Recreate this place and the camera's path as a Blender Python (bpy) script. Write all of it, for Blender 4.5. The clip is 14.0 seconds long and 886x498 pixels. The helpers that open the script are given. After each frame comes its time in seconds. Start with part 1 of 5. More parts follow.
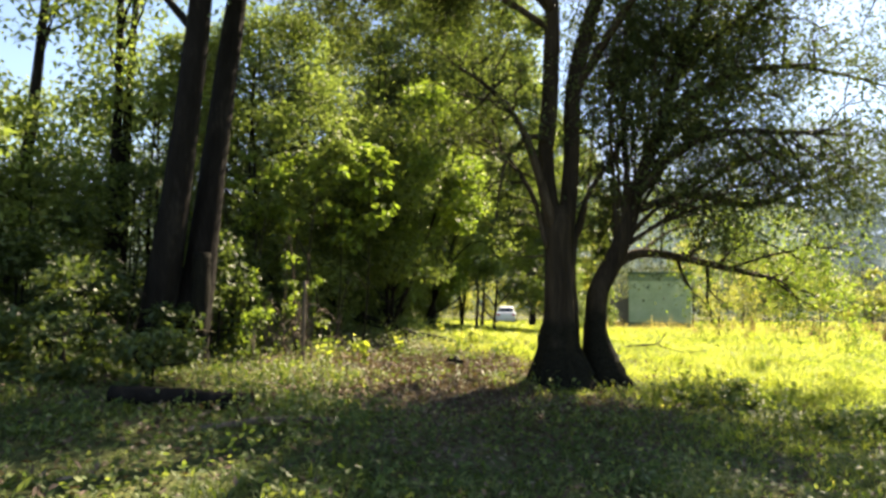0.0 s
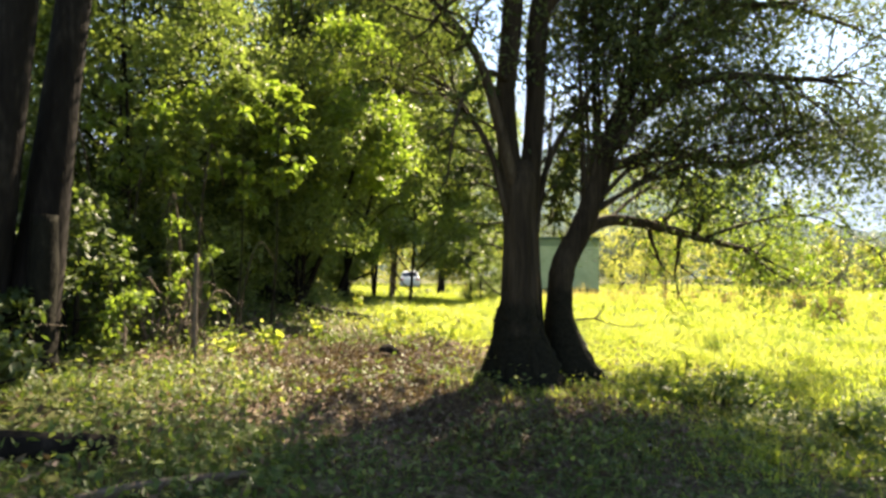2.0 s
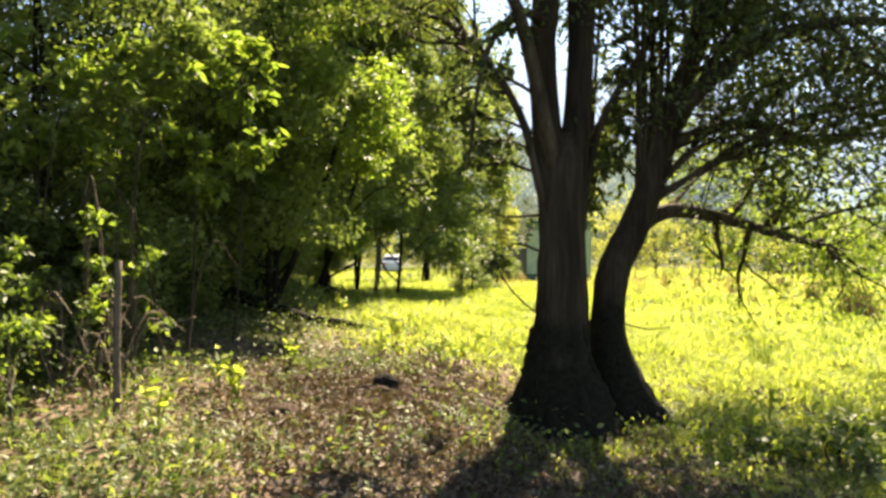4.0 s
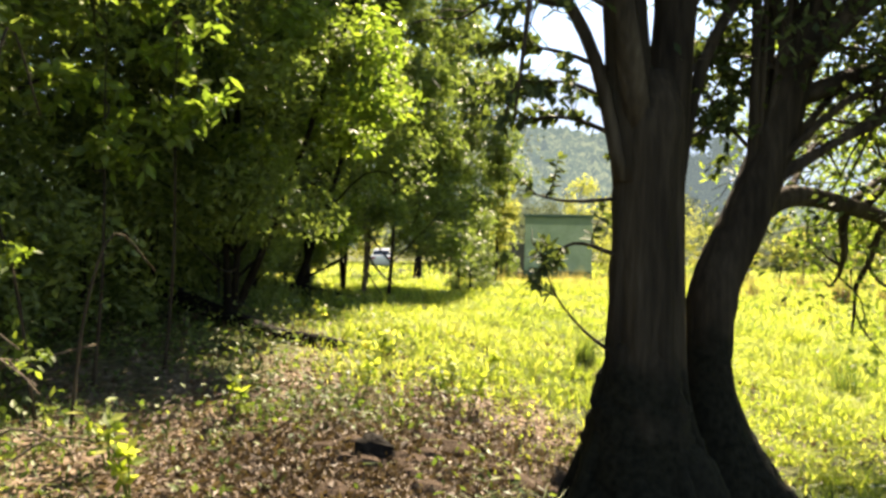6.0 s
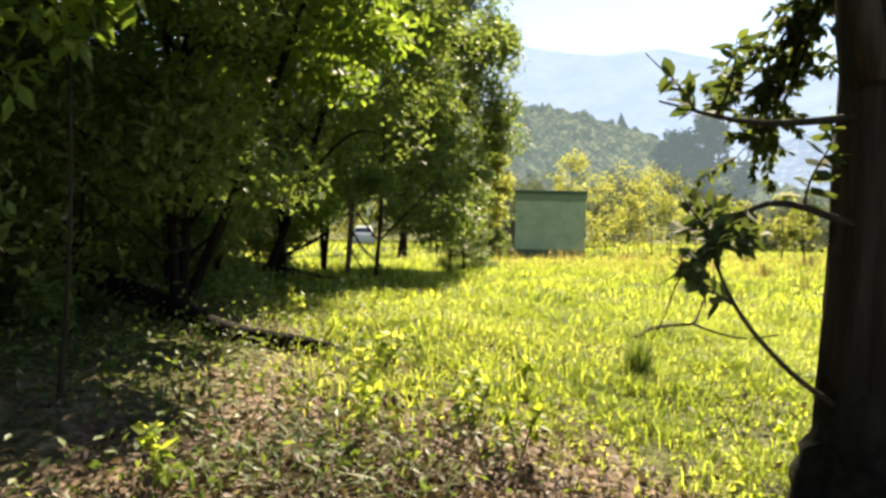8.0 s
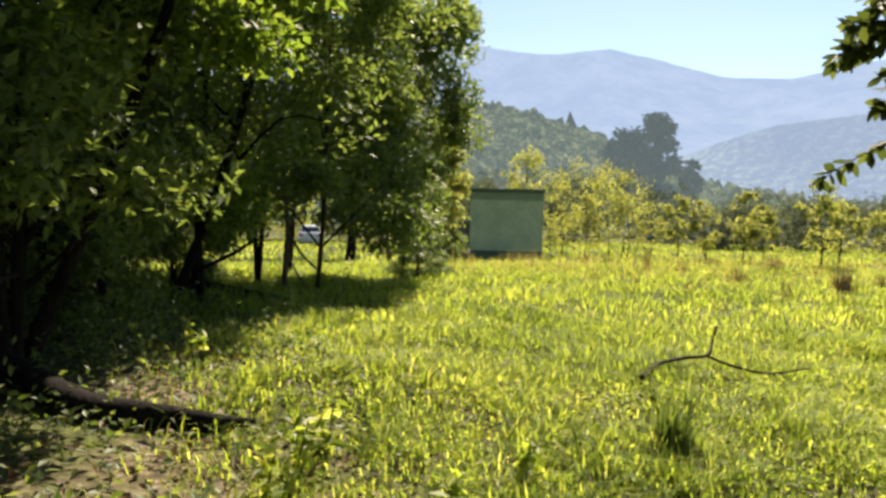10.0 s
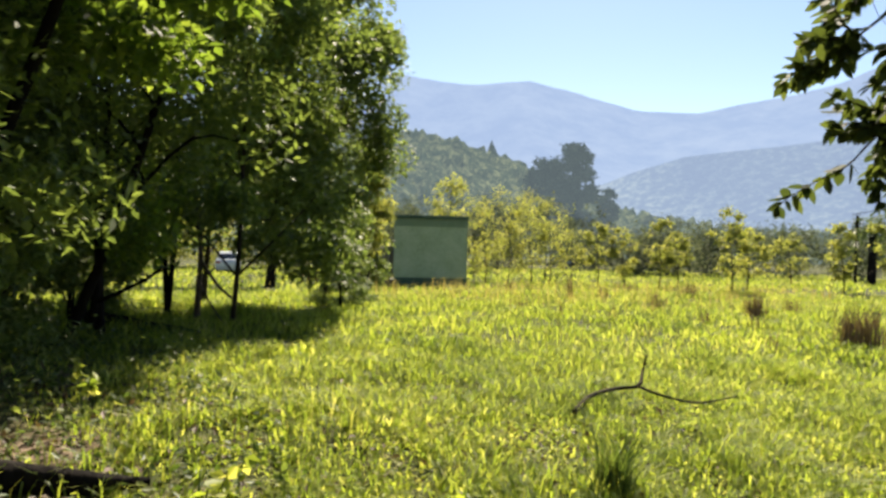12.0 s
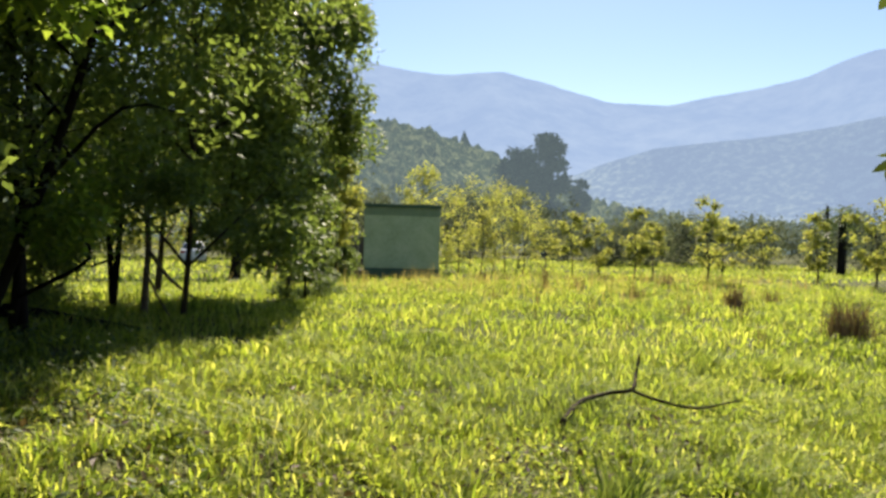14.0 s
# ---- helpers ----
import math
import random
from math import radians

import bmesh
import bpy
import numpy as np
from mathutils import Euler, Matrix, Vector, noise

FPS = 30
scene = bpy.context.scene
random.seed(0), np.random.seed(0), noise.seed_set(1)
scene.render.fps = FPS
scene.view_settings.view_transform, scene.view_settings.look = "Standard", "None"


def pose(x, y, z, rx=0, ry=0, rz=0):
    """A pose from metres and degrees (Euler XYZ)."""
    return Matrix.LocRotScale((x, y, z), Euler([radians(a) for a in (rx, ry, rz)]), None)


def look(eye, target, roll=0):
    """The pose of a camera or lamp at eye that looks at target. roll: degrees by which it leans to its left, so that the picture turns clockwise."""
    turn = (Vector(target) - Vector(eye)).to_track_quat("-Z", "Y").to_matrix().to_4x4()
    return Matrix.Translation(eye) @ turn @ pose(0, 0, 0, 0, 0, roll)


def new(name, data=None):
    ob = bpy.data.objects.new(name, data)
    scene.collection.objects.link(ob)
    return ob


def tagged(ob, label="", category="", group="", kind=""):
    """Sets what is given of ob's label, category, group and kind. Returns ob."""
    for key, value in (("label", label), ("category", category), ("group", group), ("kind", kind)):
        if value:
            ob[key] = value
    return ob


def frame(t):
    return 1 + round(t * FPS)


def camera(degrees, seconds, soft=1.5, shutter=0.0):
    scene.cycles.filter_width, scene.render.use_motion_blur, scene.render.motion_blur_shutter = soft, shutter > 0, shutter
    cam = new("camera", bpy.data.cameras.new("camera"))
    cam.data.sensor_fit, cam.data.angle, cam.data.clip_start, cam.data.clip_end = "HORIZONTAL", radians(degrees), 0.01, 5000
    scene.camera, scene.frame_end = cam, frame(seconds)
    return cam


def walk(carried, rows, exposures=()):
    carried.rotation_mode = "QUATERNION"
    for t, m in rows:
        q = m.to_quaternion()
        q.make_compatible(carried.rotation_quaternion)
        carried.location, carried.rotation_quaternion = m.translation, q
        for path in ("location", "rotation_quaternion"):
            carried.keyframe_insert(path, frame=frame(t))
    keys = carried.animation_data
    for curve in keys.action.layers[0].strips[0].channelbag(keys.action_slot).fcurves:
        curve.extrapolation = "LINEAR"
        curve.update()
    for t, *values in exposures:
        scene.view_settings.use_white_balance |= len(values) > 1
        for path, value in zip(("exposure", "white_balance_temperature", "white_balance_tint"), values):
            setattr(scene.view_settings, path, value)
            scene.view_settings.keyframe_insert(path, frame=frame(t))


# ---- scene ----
cam = camera(65.9, 14.0, soft=3.0)
PATH = [
    (0, (0.032, 0.179, 1.473), (0.023, 2.174, 1.611), 0.5),
    (0.5, (-0.007, 0.655, 1.482), (0.029, 2.652, 1.575), 0.6),
    (1, (-0.21, 1.065, 1.526), (-0.114, 3.061, 1.586), 0.4),
    (1.5, (-0.339, 1.49, 1.575), (-0.145, 3.48, 1.618), 0.4),
    (2, (-0.363, 2.035, 1.611), (-0.074, 4.013, 1.643), 0.5),
    (2.5, (-0.52, 2.529, 1.692), (-0.184, 4.5, 1.712), 0.4),
    (3, (-0.514, 2.993, 1.744), (-0.174, 4.964, 1.749), 0.4),
    (5.5, (-0.207, 5.373, 1.838), (0.166, 7.337, 1.796), 0.7),
    (6, (-0.207, 5.902, 1.819), (0.172, 7.865, 1.778), 1.0),
    (6.5, (-0.286, 6.374, 1.809), (0.099, 8.335, 1.755), 1.6),
    (7, (-0.224, 6.781, 1.758), (0.172, 8.74, 1.685), 1.5),
    (9.5, (0.05, 9.012, 1.733), (0.584, 10.935, 1.611), 1.3),
    (10, (0.197, 9.382, 1.821), (0.773, 11.294, 1.713), 1.3),
    (10.5, (0.227, 9.592, 1.849), (0.852, 11.491, 1.776), 1.3),
    (11, (0.278, 9.663, 1.845), (0.963, 11.542, 1.801), 1.3),
    (11.5, (0.3, 9.675, 1.838), (1.043, 11.532, 1.808), 1.3),
    (12, (0.284, 9.701, 1.825), (1.069, 11.54, 1.8), 1.4),
    (12.5, (0.31, 9.733, 1.816), (1.116, 11.563, 1.791), 1.4),
    (13, (0.424, 9.812, 1.782), (1.243, 11.637, 1.75), 1.3),
    (13.5, (0.495, 10.142, 1.767), (1.326, 11.961, 1.727), 1.4),
    (14, (0.629, 10.432, 1.783), (1.488, 12.237, 1.732), 1.5),
]
walk(cam, [(t, look(eye, target, roll)) for t, eye, target, roll in PATH],
     [(0.0, 2.3, 7500, 14), (1.0, 2.45, 7550, 14), (3.0, 2.48, 7700, 14), (7.0, 2.27, 7500, 14), (9.5, 1.54, 7200, 14), (12.0, 1.42, 6850, 14), (14.0, 1.34, 6750, 13)])

# ---- light ----
SUN_AZ, SUN_EL = 33.0, 44.0
world = bpy.data.worlds.new("sky")
scene.world = world
world.use_nodes = True
wt = world.node_tree
sky = wt.nodes.new("ShaderNodeTexSky")
sky.sky_type = "NISHITA"
sky.sun_disc = False
sky.sun_elevation, sky.sun_rotation = radians(SUN_EL), radians(SUN_AZ)
sky.altitude, sky.air_density, sky.dust_density, sky.ozone_density = 300, 1.0, 0.25, 2.2
back = wt.nodes["Background"]
back.inputs["Strength"].default_value = 0.062
wt.links.new(sky.outputs[0], back.inputs["Color"])

sun_data = bpy.data.lights.new("sun", "SUN")
sun_data.energy, sun_data.angle, sun_data.color = 5.0, radians(0.53), (1.0, 0.92, 0.76)
sun = new("sun", sun_data)
to_sun = Vector((math.sin(radians(SUN_AZ)) * math.cos(radians(SUN_EL)), math.cos(radians(SUN_AZ)) * math.cos(radians(SUN_EL)), math.sin(radians(SUN_EL))))
sun.matrix_world = look(to_sun * 60, (0, 0, 0))


# ---- materials ----
def material(name):
    m = bpy.data.materials.new(name)
    m.use_nodes = True
    m.node_tree.nodes.clear()
    return m, m.node_tree.nodes, m.node_tree.links


def ramp(nodes, stops):
    r = nodes.new("ShaderNodeValToRGB")
    el = r.color_ramp.elements
    while len(el) < len(stops):
        el.new(0.5)
    for e, (p, c) in zip(el, stops):
        e.position, e.color = p, (*c, 1)
    return r


def leaf_material(name, stops, clear=0.45, gloss=0.35, big=0.6, spec=0.22, through_tint=(2.2, 2.2, 0.9)):
    """Thin leaves: diffuse, translucent and a waxy gloss, varied leaf by leaf and in larger drifts."""
    m, n, l = material(name)
    geo = n.new("ShaderNodeNewGeometry")
    pos = n.new("ShaderNodeTexCoord")
    drift = n.new("ShaderNodeTexNoise")
    drift.inputs["Scale"].default_value, drift.inputs["Detail"].default_value = big, 2
    l.new(pos.outputs["Object"], drift.inputs["Vector"])
    mixv = n.new("ShaderNodeMath")
    mixv.operation = "MULTIPLY_ADD"
    l.new(geo.outputs["Random Per Island"], mixv.inputs[0])
    mixv.inputs[1].default_value = 0.55
    half = n.new("ShaderNodeMath")
    half.operation = "MULTIPLY"
    l.new(drift.outputs["Fac"], half.inputs[0])
    half.inputs[1].default_value = 0.5
    l.new(half.outputs[0], mixv.inputs[2])
    col = ramp(n, stops)
    l.new(mixv.outputs[0], col.inputs[0])
    dif = n.new("ShaderNodeBsdfPrincipled")
    dif.inputs["Roughness"].default_value = gloss
    dif.inputs["Specular IOR Level"].default_value = spec
    l.new(col.outputs[0], dif.inputs["Base Color"])
    tr = n.new("ShaderNodeBsdfTranslucent")
    warm = n.new("ShaderNodeMix")
    warm.data_type, warm.blend_type = "RGBA", "MULTIPLY"
    warm.inputs["Factor"].default_value = 1.0
    l.new(col.outputs[0], warm.inputs["A"])
    warm.inputs["B"].default_value = (*through_tint, 1)
    l.new(warm.outputs["Result"], tr.inputs["Color"])
    mix = n.new("ShaderNodeMixShader")
    mix.inputs[0].default_value = clear
    l.new(dif.outputs[0], mix.inputs[1])
    l.new(tr.outputs[0], mix.inputs[2])
    out = n.new("ShaderNodeOutputMaterial")
    l.new(mix.outputs[0], out.inputs[0])
    return m


def rough_material(name, stops, scale=6.0, rough=0.9, bump=0.3, stretch=(1, 1, 1), fine=40.0):
    """Bark, soil, wood, plaster: two scales of noise in colour and relief."""
    m, n, l = material(name)
    pos = n.new("ShaderNodeTexCoord")
    mapp = n.new("ShaderNodeMapping")
    mapp.inputs["Scale"].default_value = stretch
    l.new(pos.outputs["Object"], mapp.inputs[0])
    a = n.new("ShaderNodeTexNoise")
    a.inputs["Scale"].default_value, a.inputs["Detail"].default_value = scale, 6
    b = n.new("ShaderNodeTexNoise")
    b.inputs["Scale"].default_value, b.inputs["Detail"].default_value = fine, 4
    l.new(mapp.outputs[0], a.inputs["Vector"])
    l.new(mapp.outputs[0], b.inputs["Vector"])
    mid = n.new("ShaderNodeMix")
    mid.inputs["Factor"].default_value = 0.4
    l.new(a.outputs["Fac"], mid.inputs["A"])
    l.new(b.outputs["Fac"], mid.inputs["B"])
    col = ramp(n, stops)
    l.new(mid.outputs["Result"], col.inputs[0])
    p = n.new("ShaderNodeBsdfPrincipled")
    p.inputs["Roughness"].default_value = rough
    p.inputs["Specular IOR Level"].default_value = 0.07
    l.new(col.outputs[0], p.inputs["Base Color"])
    bm = n.new("ShaderNodeBump")
    bm.inputs["Strength"].default_value, bm.inputs["Distance"].default_value = bump, 0.03
    l.new(mid.outputs["Result"], bm.inputs["Height"])
    l.new(bm.outputs[0], p.inputs["Normal"])
    out = n.new("ShaderNodeOutputMaterial")
    l.new(p.outputs[0], out.inputs[0])
    return m


def mossy_bark(name, level, stops, moss):
    """Ridged bark whose foot is black with moss up to an uneven line."""
    m = rough_material(name, stops, 6, 0.9, 1.0, (1, 1, 0.1), 34)
    n, l = m.node_tree.nodes, m.node_tree.links
    p = next(k for k in n if k.type == "BSDF_PRINCIPLED")
    bark = p.inputs["Base Color"].links[0].from_socket
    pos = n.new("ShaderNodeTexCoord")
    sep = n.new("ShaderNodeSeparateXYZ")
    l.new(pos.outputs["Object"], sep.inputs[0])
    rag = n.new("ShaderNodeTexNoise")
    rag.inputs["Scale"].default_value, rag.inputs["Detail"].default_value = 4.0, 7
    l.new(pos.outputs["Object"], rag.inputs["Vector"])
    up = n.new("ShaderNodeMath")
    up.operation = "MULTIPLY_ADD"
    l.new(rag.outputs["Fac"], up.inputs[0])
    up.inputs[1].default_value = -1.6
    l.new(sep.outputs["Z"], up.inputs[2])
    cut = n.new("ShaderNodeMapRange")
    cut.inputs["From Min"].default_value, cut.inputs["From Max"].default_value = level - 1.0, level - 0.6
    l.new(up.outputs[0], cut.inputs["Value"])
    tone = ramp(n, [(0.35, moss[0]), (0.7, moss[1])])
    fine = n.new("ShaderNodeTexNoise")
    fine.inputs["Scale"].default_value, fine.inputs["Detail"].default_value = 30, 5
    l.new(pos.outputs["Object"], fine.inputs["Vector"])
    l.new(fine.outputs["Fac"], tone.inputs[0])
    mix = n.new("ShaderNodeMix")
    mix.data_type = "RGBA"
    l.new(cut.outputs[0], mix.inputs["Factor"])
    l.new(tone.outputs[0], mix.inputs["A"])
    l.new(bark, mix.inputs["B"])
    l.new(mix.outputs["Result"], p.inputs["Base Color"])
    return m


def plain_material(name, color, rough=0.5, metal=0.0, glass=False):
    m, n, l = material(name)
    p = n.new("ShaderNodeBsdfPrincipled")
    p.inputs["Base Color"].default_value = (*color, 1)
    p.inputs["Roughness"].default_value, p.inputs["Metallic"].default_value = rough, metal
    if glass:
        p.inputs["Transmission Weight"].default_value = 0.6
    out = n.new("ShaderNodeOutputMaterial")
    l.new(p.outputs[0], out.inputs[0])
    return m


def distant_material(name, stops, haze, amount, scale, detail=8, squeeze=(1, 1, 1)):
    """Far hills and trees: woods with haze painted on as the surface's own even glow."""
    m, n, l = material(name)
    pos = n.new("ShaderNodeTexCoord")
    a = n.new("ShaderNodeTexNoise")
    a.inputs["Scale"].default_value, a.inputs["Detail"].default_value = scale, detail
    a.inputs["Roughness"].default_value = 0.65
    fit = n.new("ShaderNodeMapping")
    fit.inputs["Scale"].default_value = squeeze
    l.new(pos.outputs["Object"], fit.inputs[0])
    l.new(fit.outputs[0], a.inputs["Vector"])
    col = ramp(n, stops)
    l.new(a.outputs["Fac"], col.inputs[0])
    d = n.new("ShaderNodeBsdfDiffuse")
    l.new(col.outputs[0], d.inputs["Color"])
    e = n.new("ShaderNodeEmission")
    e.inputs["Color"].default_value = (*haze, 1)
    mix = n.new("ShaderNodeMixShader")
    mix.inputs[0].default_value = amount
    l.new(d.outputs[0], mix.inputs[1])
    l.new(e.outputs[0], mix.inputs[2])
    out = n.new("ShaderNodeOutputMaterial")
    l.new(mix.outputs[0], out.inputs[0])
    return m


M_BARK = rough_material("grey_brown_bark", [(0.3, (0.012, 0.0095, 0.007)), (0.5, (0.04, 0.031, 0.021)), (0.62, (0.068, 0.053, 0.036)), (0.8, (0.14, 0.118, 0.088))], 6, 0.9, 1.0, (1, 1, 0.1), 34)
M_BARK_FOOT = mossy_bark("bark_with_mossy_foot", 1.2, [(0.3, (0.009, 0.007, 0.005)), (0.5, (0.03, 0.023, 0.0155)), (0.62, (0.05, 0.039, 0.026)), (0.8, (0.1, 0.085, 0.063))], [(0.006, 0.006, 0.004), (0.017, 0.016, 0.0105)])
M_BARK_DARK = rough_material("dark_bark", [(0.3, (0.005, 0.004, 0.0035)), (0.55, (0.013, 0.011, 0.009)), (0.8, (0.045, 0.038, 0.031))], 6, 0.9, 0.9, (1, 1, 0.25), 30)
M_DEAD = rough_material("dead_wood", [(0.3, (0.05, 0.04, 0.03)), (0.6, (0.15, 0.12, 0.09)), (0.8, (0.26, 0.22, 0.17))], 9, 0.9, 0.6, (1, 1, 1), 50)
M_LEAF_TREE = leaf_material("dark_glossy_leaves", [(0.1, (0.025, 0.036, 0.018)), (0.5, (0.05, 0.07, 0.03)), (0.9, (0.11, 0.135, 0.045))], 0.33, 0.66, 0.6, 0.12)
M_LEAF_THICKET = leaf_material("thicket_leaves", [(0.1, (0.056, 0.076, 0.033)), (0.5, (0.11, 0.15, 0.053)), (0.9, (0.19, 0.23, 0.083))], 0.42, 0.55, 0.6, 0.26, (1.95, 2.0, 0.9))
# Brighter, clearer leaf copy: sunlight from behind is put into its colour.
M_LEAF_LIT_TONE = leaf_material("lime_leaves_toned_sunlit", [(0.1, (0.05, 0.076, 0.026)), (0.5, (0.1, 0.145, 0.04)), (0.9, (0.17, 0.205, 0.065))], 0.5, 0.5, 0.9, 0.22, (2.3, 2.4, 0.8))
# Darker leaves: the canopy's shade on the undergrowth is put into the colour.
M_LEAF_SHADE_TONE = leaf_material("shade_toned_leaves", [(0.1, (0.025, 0.04, 0.014)), (0.5, (0.05, 0.075, 0.025)), (0.9, (0.11, 0.14, 0.055))], 0.35, 0.5, 0.8, 0.3)
M_LEAF_YOUNG = leaf_material("yellow_green_leaves", [(0.1, (0.1, 0.12, 0.045)), (0.5, (0.175, 0.19, 0.07)), (0.9, (0.28, 0.26, 0.12))], 0.55, 0.6, 0.6, 0.12)
M_LEAF_WOODS = leaf_material("wood_edge_leaves", [(0.1, (0.036, 0.048, 0.032)), (0.5, (0.064, 0.079, 0.049)), (0.9, (0.1, 0.112, 0.066))], 0.34, 0.8, 0.08, 0.05, (1.7, 1.7, 1.2))
M_MOSS = rough_material("black_mossy_bark", [(0.3, (0.004, 0.004, 0.003)), (0.6, (0.014, 0.013, 0.009)), (0.85, (0.05, 0.046, 0.03))], 9, 0.95, 1.0, (1, 1, 0.6), 45)
M_GRASS = leaf_material("meadow_grass", [(0.15, (0.028, 0.052, 0.012)), (0.4, (0.135, 0.185, 0.034)), (0.68, (0.25, 0.29, 0.06)), (0.9, (0.42, 0.4, 0.17))], 0.52, 0.5, 0.4, 0.17, (2.35, 2.3, 1.1))
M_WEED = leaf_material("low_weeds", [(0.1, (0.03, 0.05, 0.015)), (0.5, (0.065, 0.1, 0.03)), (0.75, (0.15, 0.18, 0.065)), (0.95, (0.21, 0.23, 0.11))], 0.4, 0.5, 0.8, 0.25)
M_LITTER = leaf_material("fallen_leaves", [(0.1, (0.028, 0.018, 0.012)), (0.45, (0.075, 0.05, 0.034)), (0.75, (0.16, 0.115, 0.08)), (0.97, (0.34, 0.28, 0.22))], 0.1, 0.6, 1.5)
M_STRAW = leaf_material("straw", [(0.1, (0.16, 0.13, 0.06)), (0.5, (0.28, 0.23, 0.12)), (0.9, (0.42, 0.35, 0.2))], 0.35, 0.7, 1.0)
M_DRY = leaf_material("dry_stalks", [(0.1, (0.06, 0.038, 0.03)), (0.5, (0.12, 0.085, 0.062)), (0.9, (0.22, 0.17, 0.12))], 0.15, 0.7, 1.0)


# ---- ground ----
def smooth(a, b, v):
    t = np.clip((np.asarray(v, float) - a) / (b - a), 0, 1)
    return t * t * (3 - 2 * t)


def ground_z(x, y):
    """Height of the ground: a bank that falls to the right, then an even meadow."""
    x, y = np.asarray(x, float), np.asarray(y, float)
    along = np.interp(y, [-40, 0, 7, 14, 20, 30, 45, 80, 300, 3000], [-0.2, 0.04, 0.37, 0.66, 0.5, 0.1, -0.55, -1.0, -3, -20])
    side = np.interp(x, [-60, -8, -3, 0, 5, 9, 16, 60], [0.9, 0.55, 0.28, 0, -0.44, -0.55, -0.6, -0.7])
    keep = 1 - 0.85 * smooth(14, 30, y)
    bumps = 0.035 * np.sin(1.7 * x + 0.6 * y) * np.sin(1.3 * y - 0.5 * x) + 0.02 * np.sin(3.9 * x + 1.1) * np.sin(3.3 * y)
    return along + side * keep + bumps * (1 - smooth(40, 80, np.hypot(x, y)))


def mesh_object(name, verts, faces, mat, parent=None, label="", even=False):
    me = bpy.data.meshes.new(name)
    verts = np.asarray(verts, np.float32)
    if isinstance(faces, np.ndarray):
        k = faces.shape[1]
        me.vertices.add(len(verts))
        me.vertices.foreach_set("co", verts.ravel())
        me.loops.add(faces.size)
        me.loops.foreach_set("vertex_index", faces.astype(np.int32).ravel())
        me.polygons.add(len(faces))
        me.polygons.foreach_set("loop_start", np.arange(0, faces.size, k, dtype=np.int32))
        me.polygons.foreach_set("loop_total", np.full(len(faces), k, np.int32))
        me.update(calc_edges=True)
    else:
        me.from_pydata([tuple(map(float, v)) for v in verts], [], faces)
        me.update()
    me.materials.append(mat)
    me.polygons.foreach_set("use_smooth", np.full(len(me.polygons), bool(even)))
    ob = new(name, me)
    if parent is not None:
        ob.parent = parent
    if label:
        tagged(ob, label)
    return ob


def spaced(near, step, far, grow=1.25):
    out, s = list(np.arange(-near, near + 1e-6, step)), step
    v = near
    right = []
    while v < far:
        s *= grow
        v += s
        right.append(v)
    return np.array([-a for a in reversed(right)] + out + right)


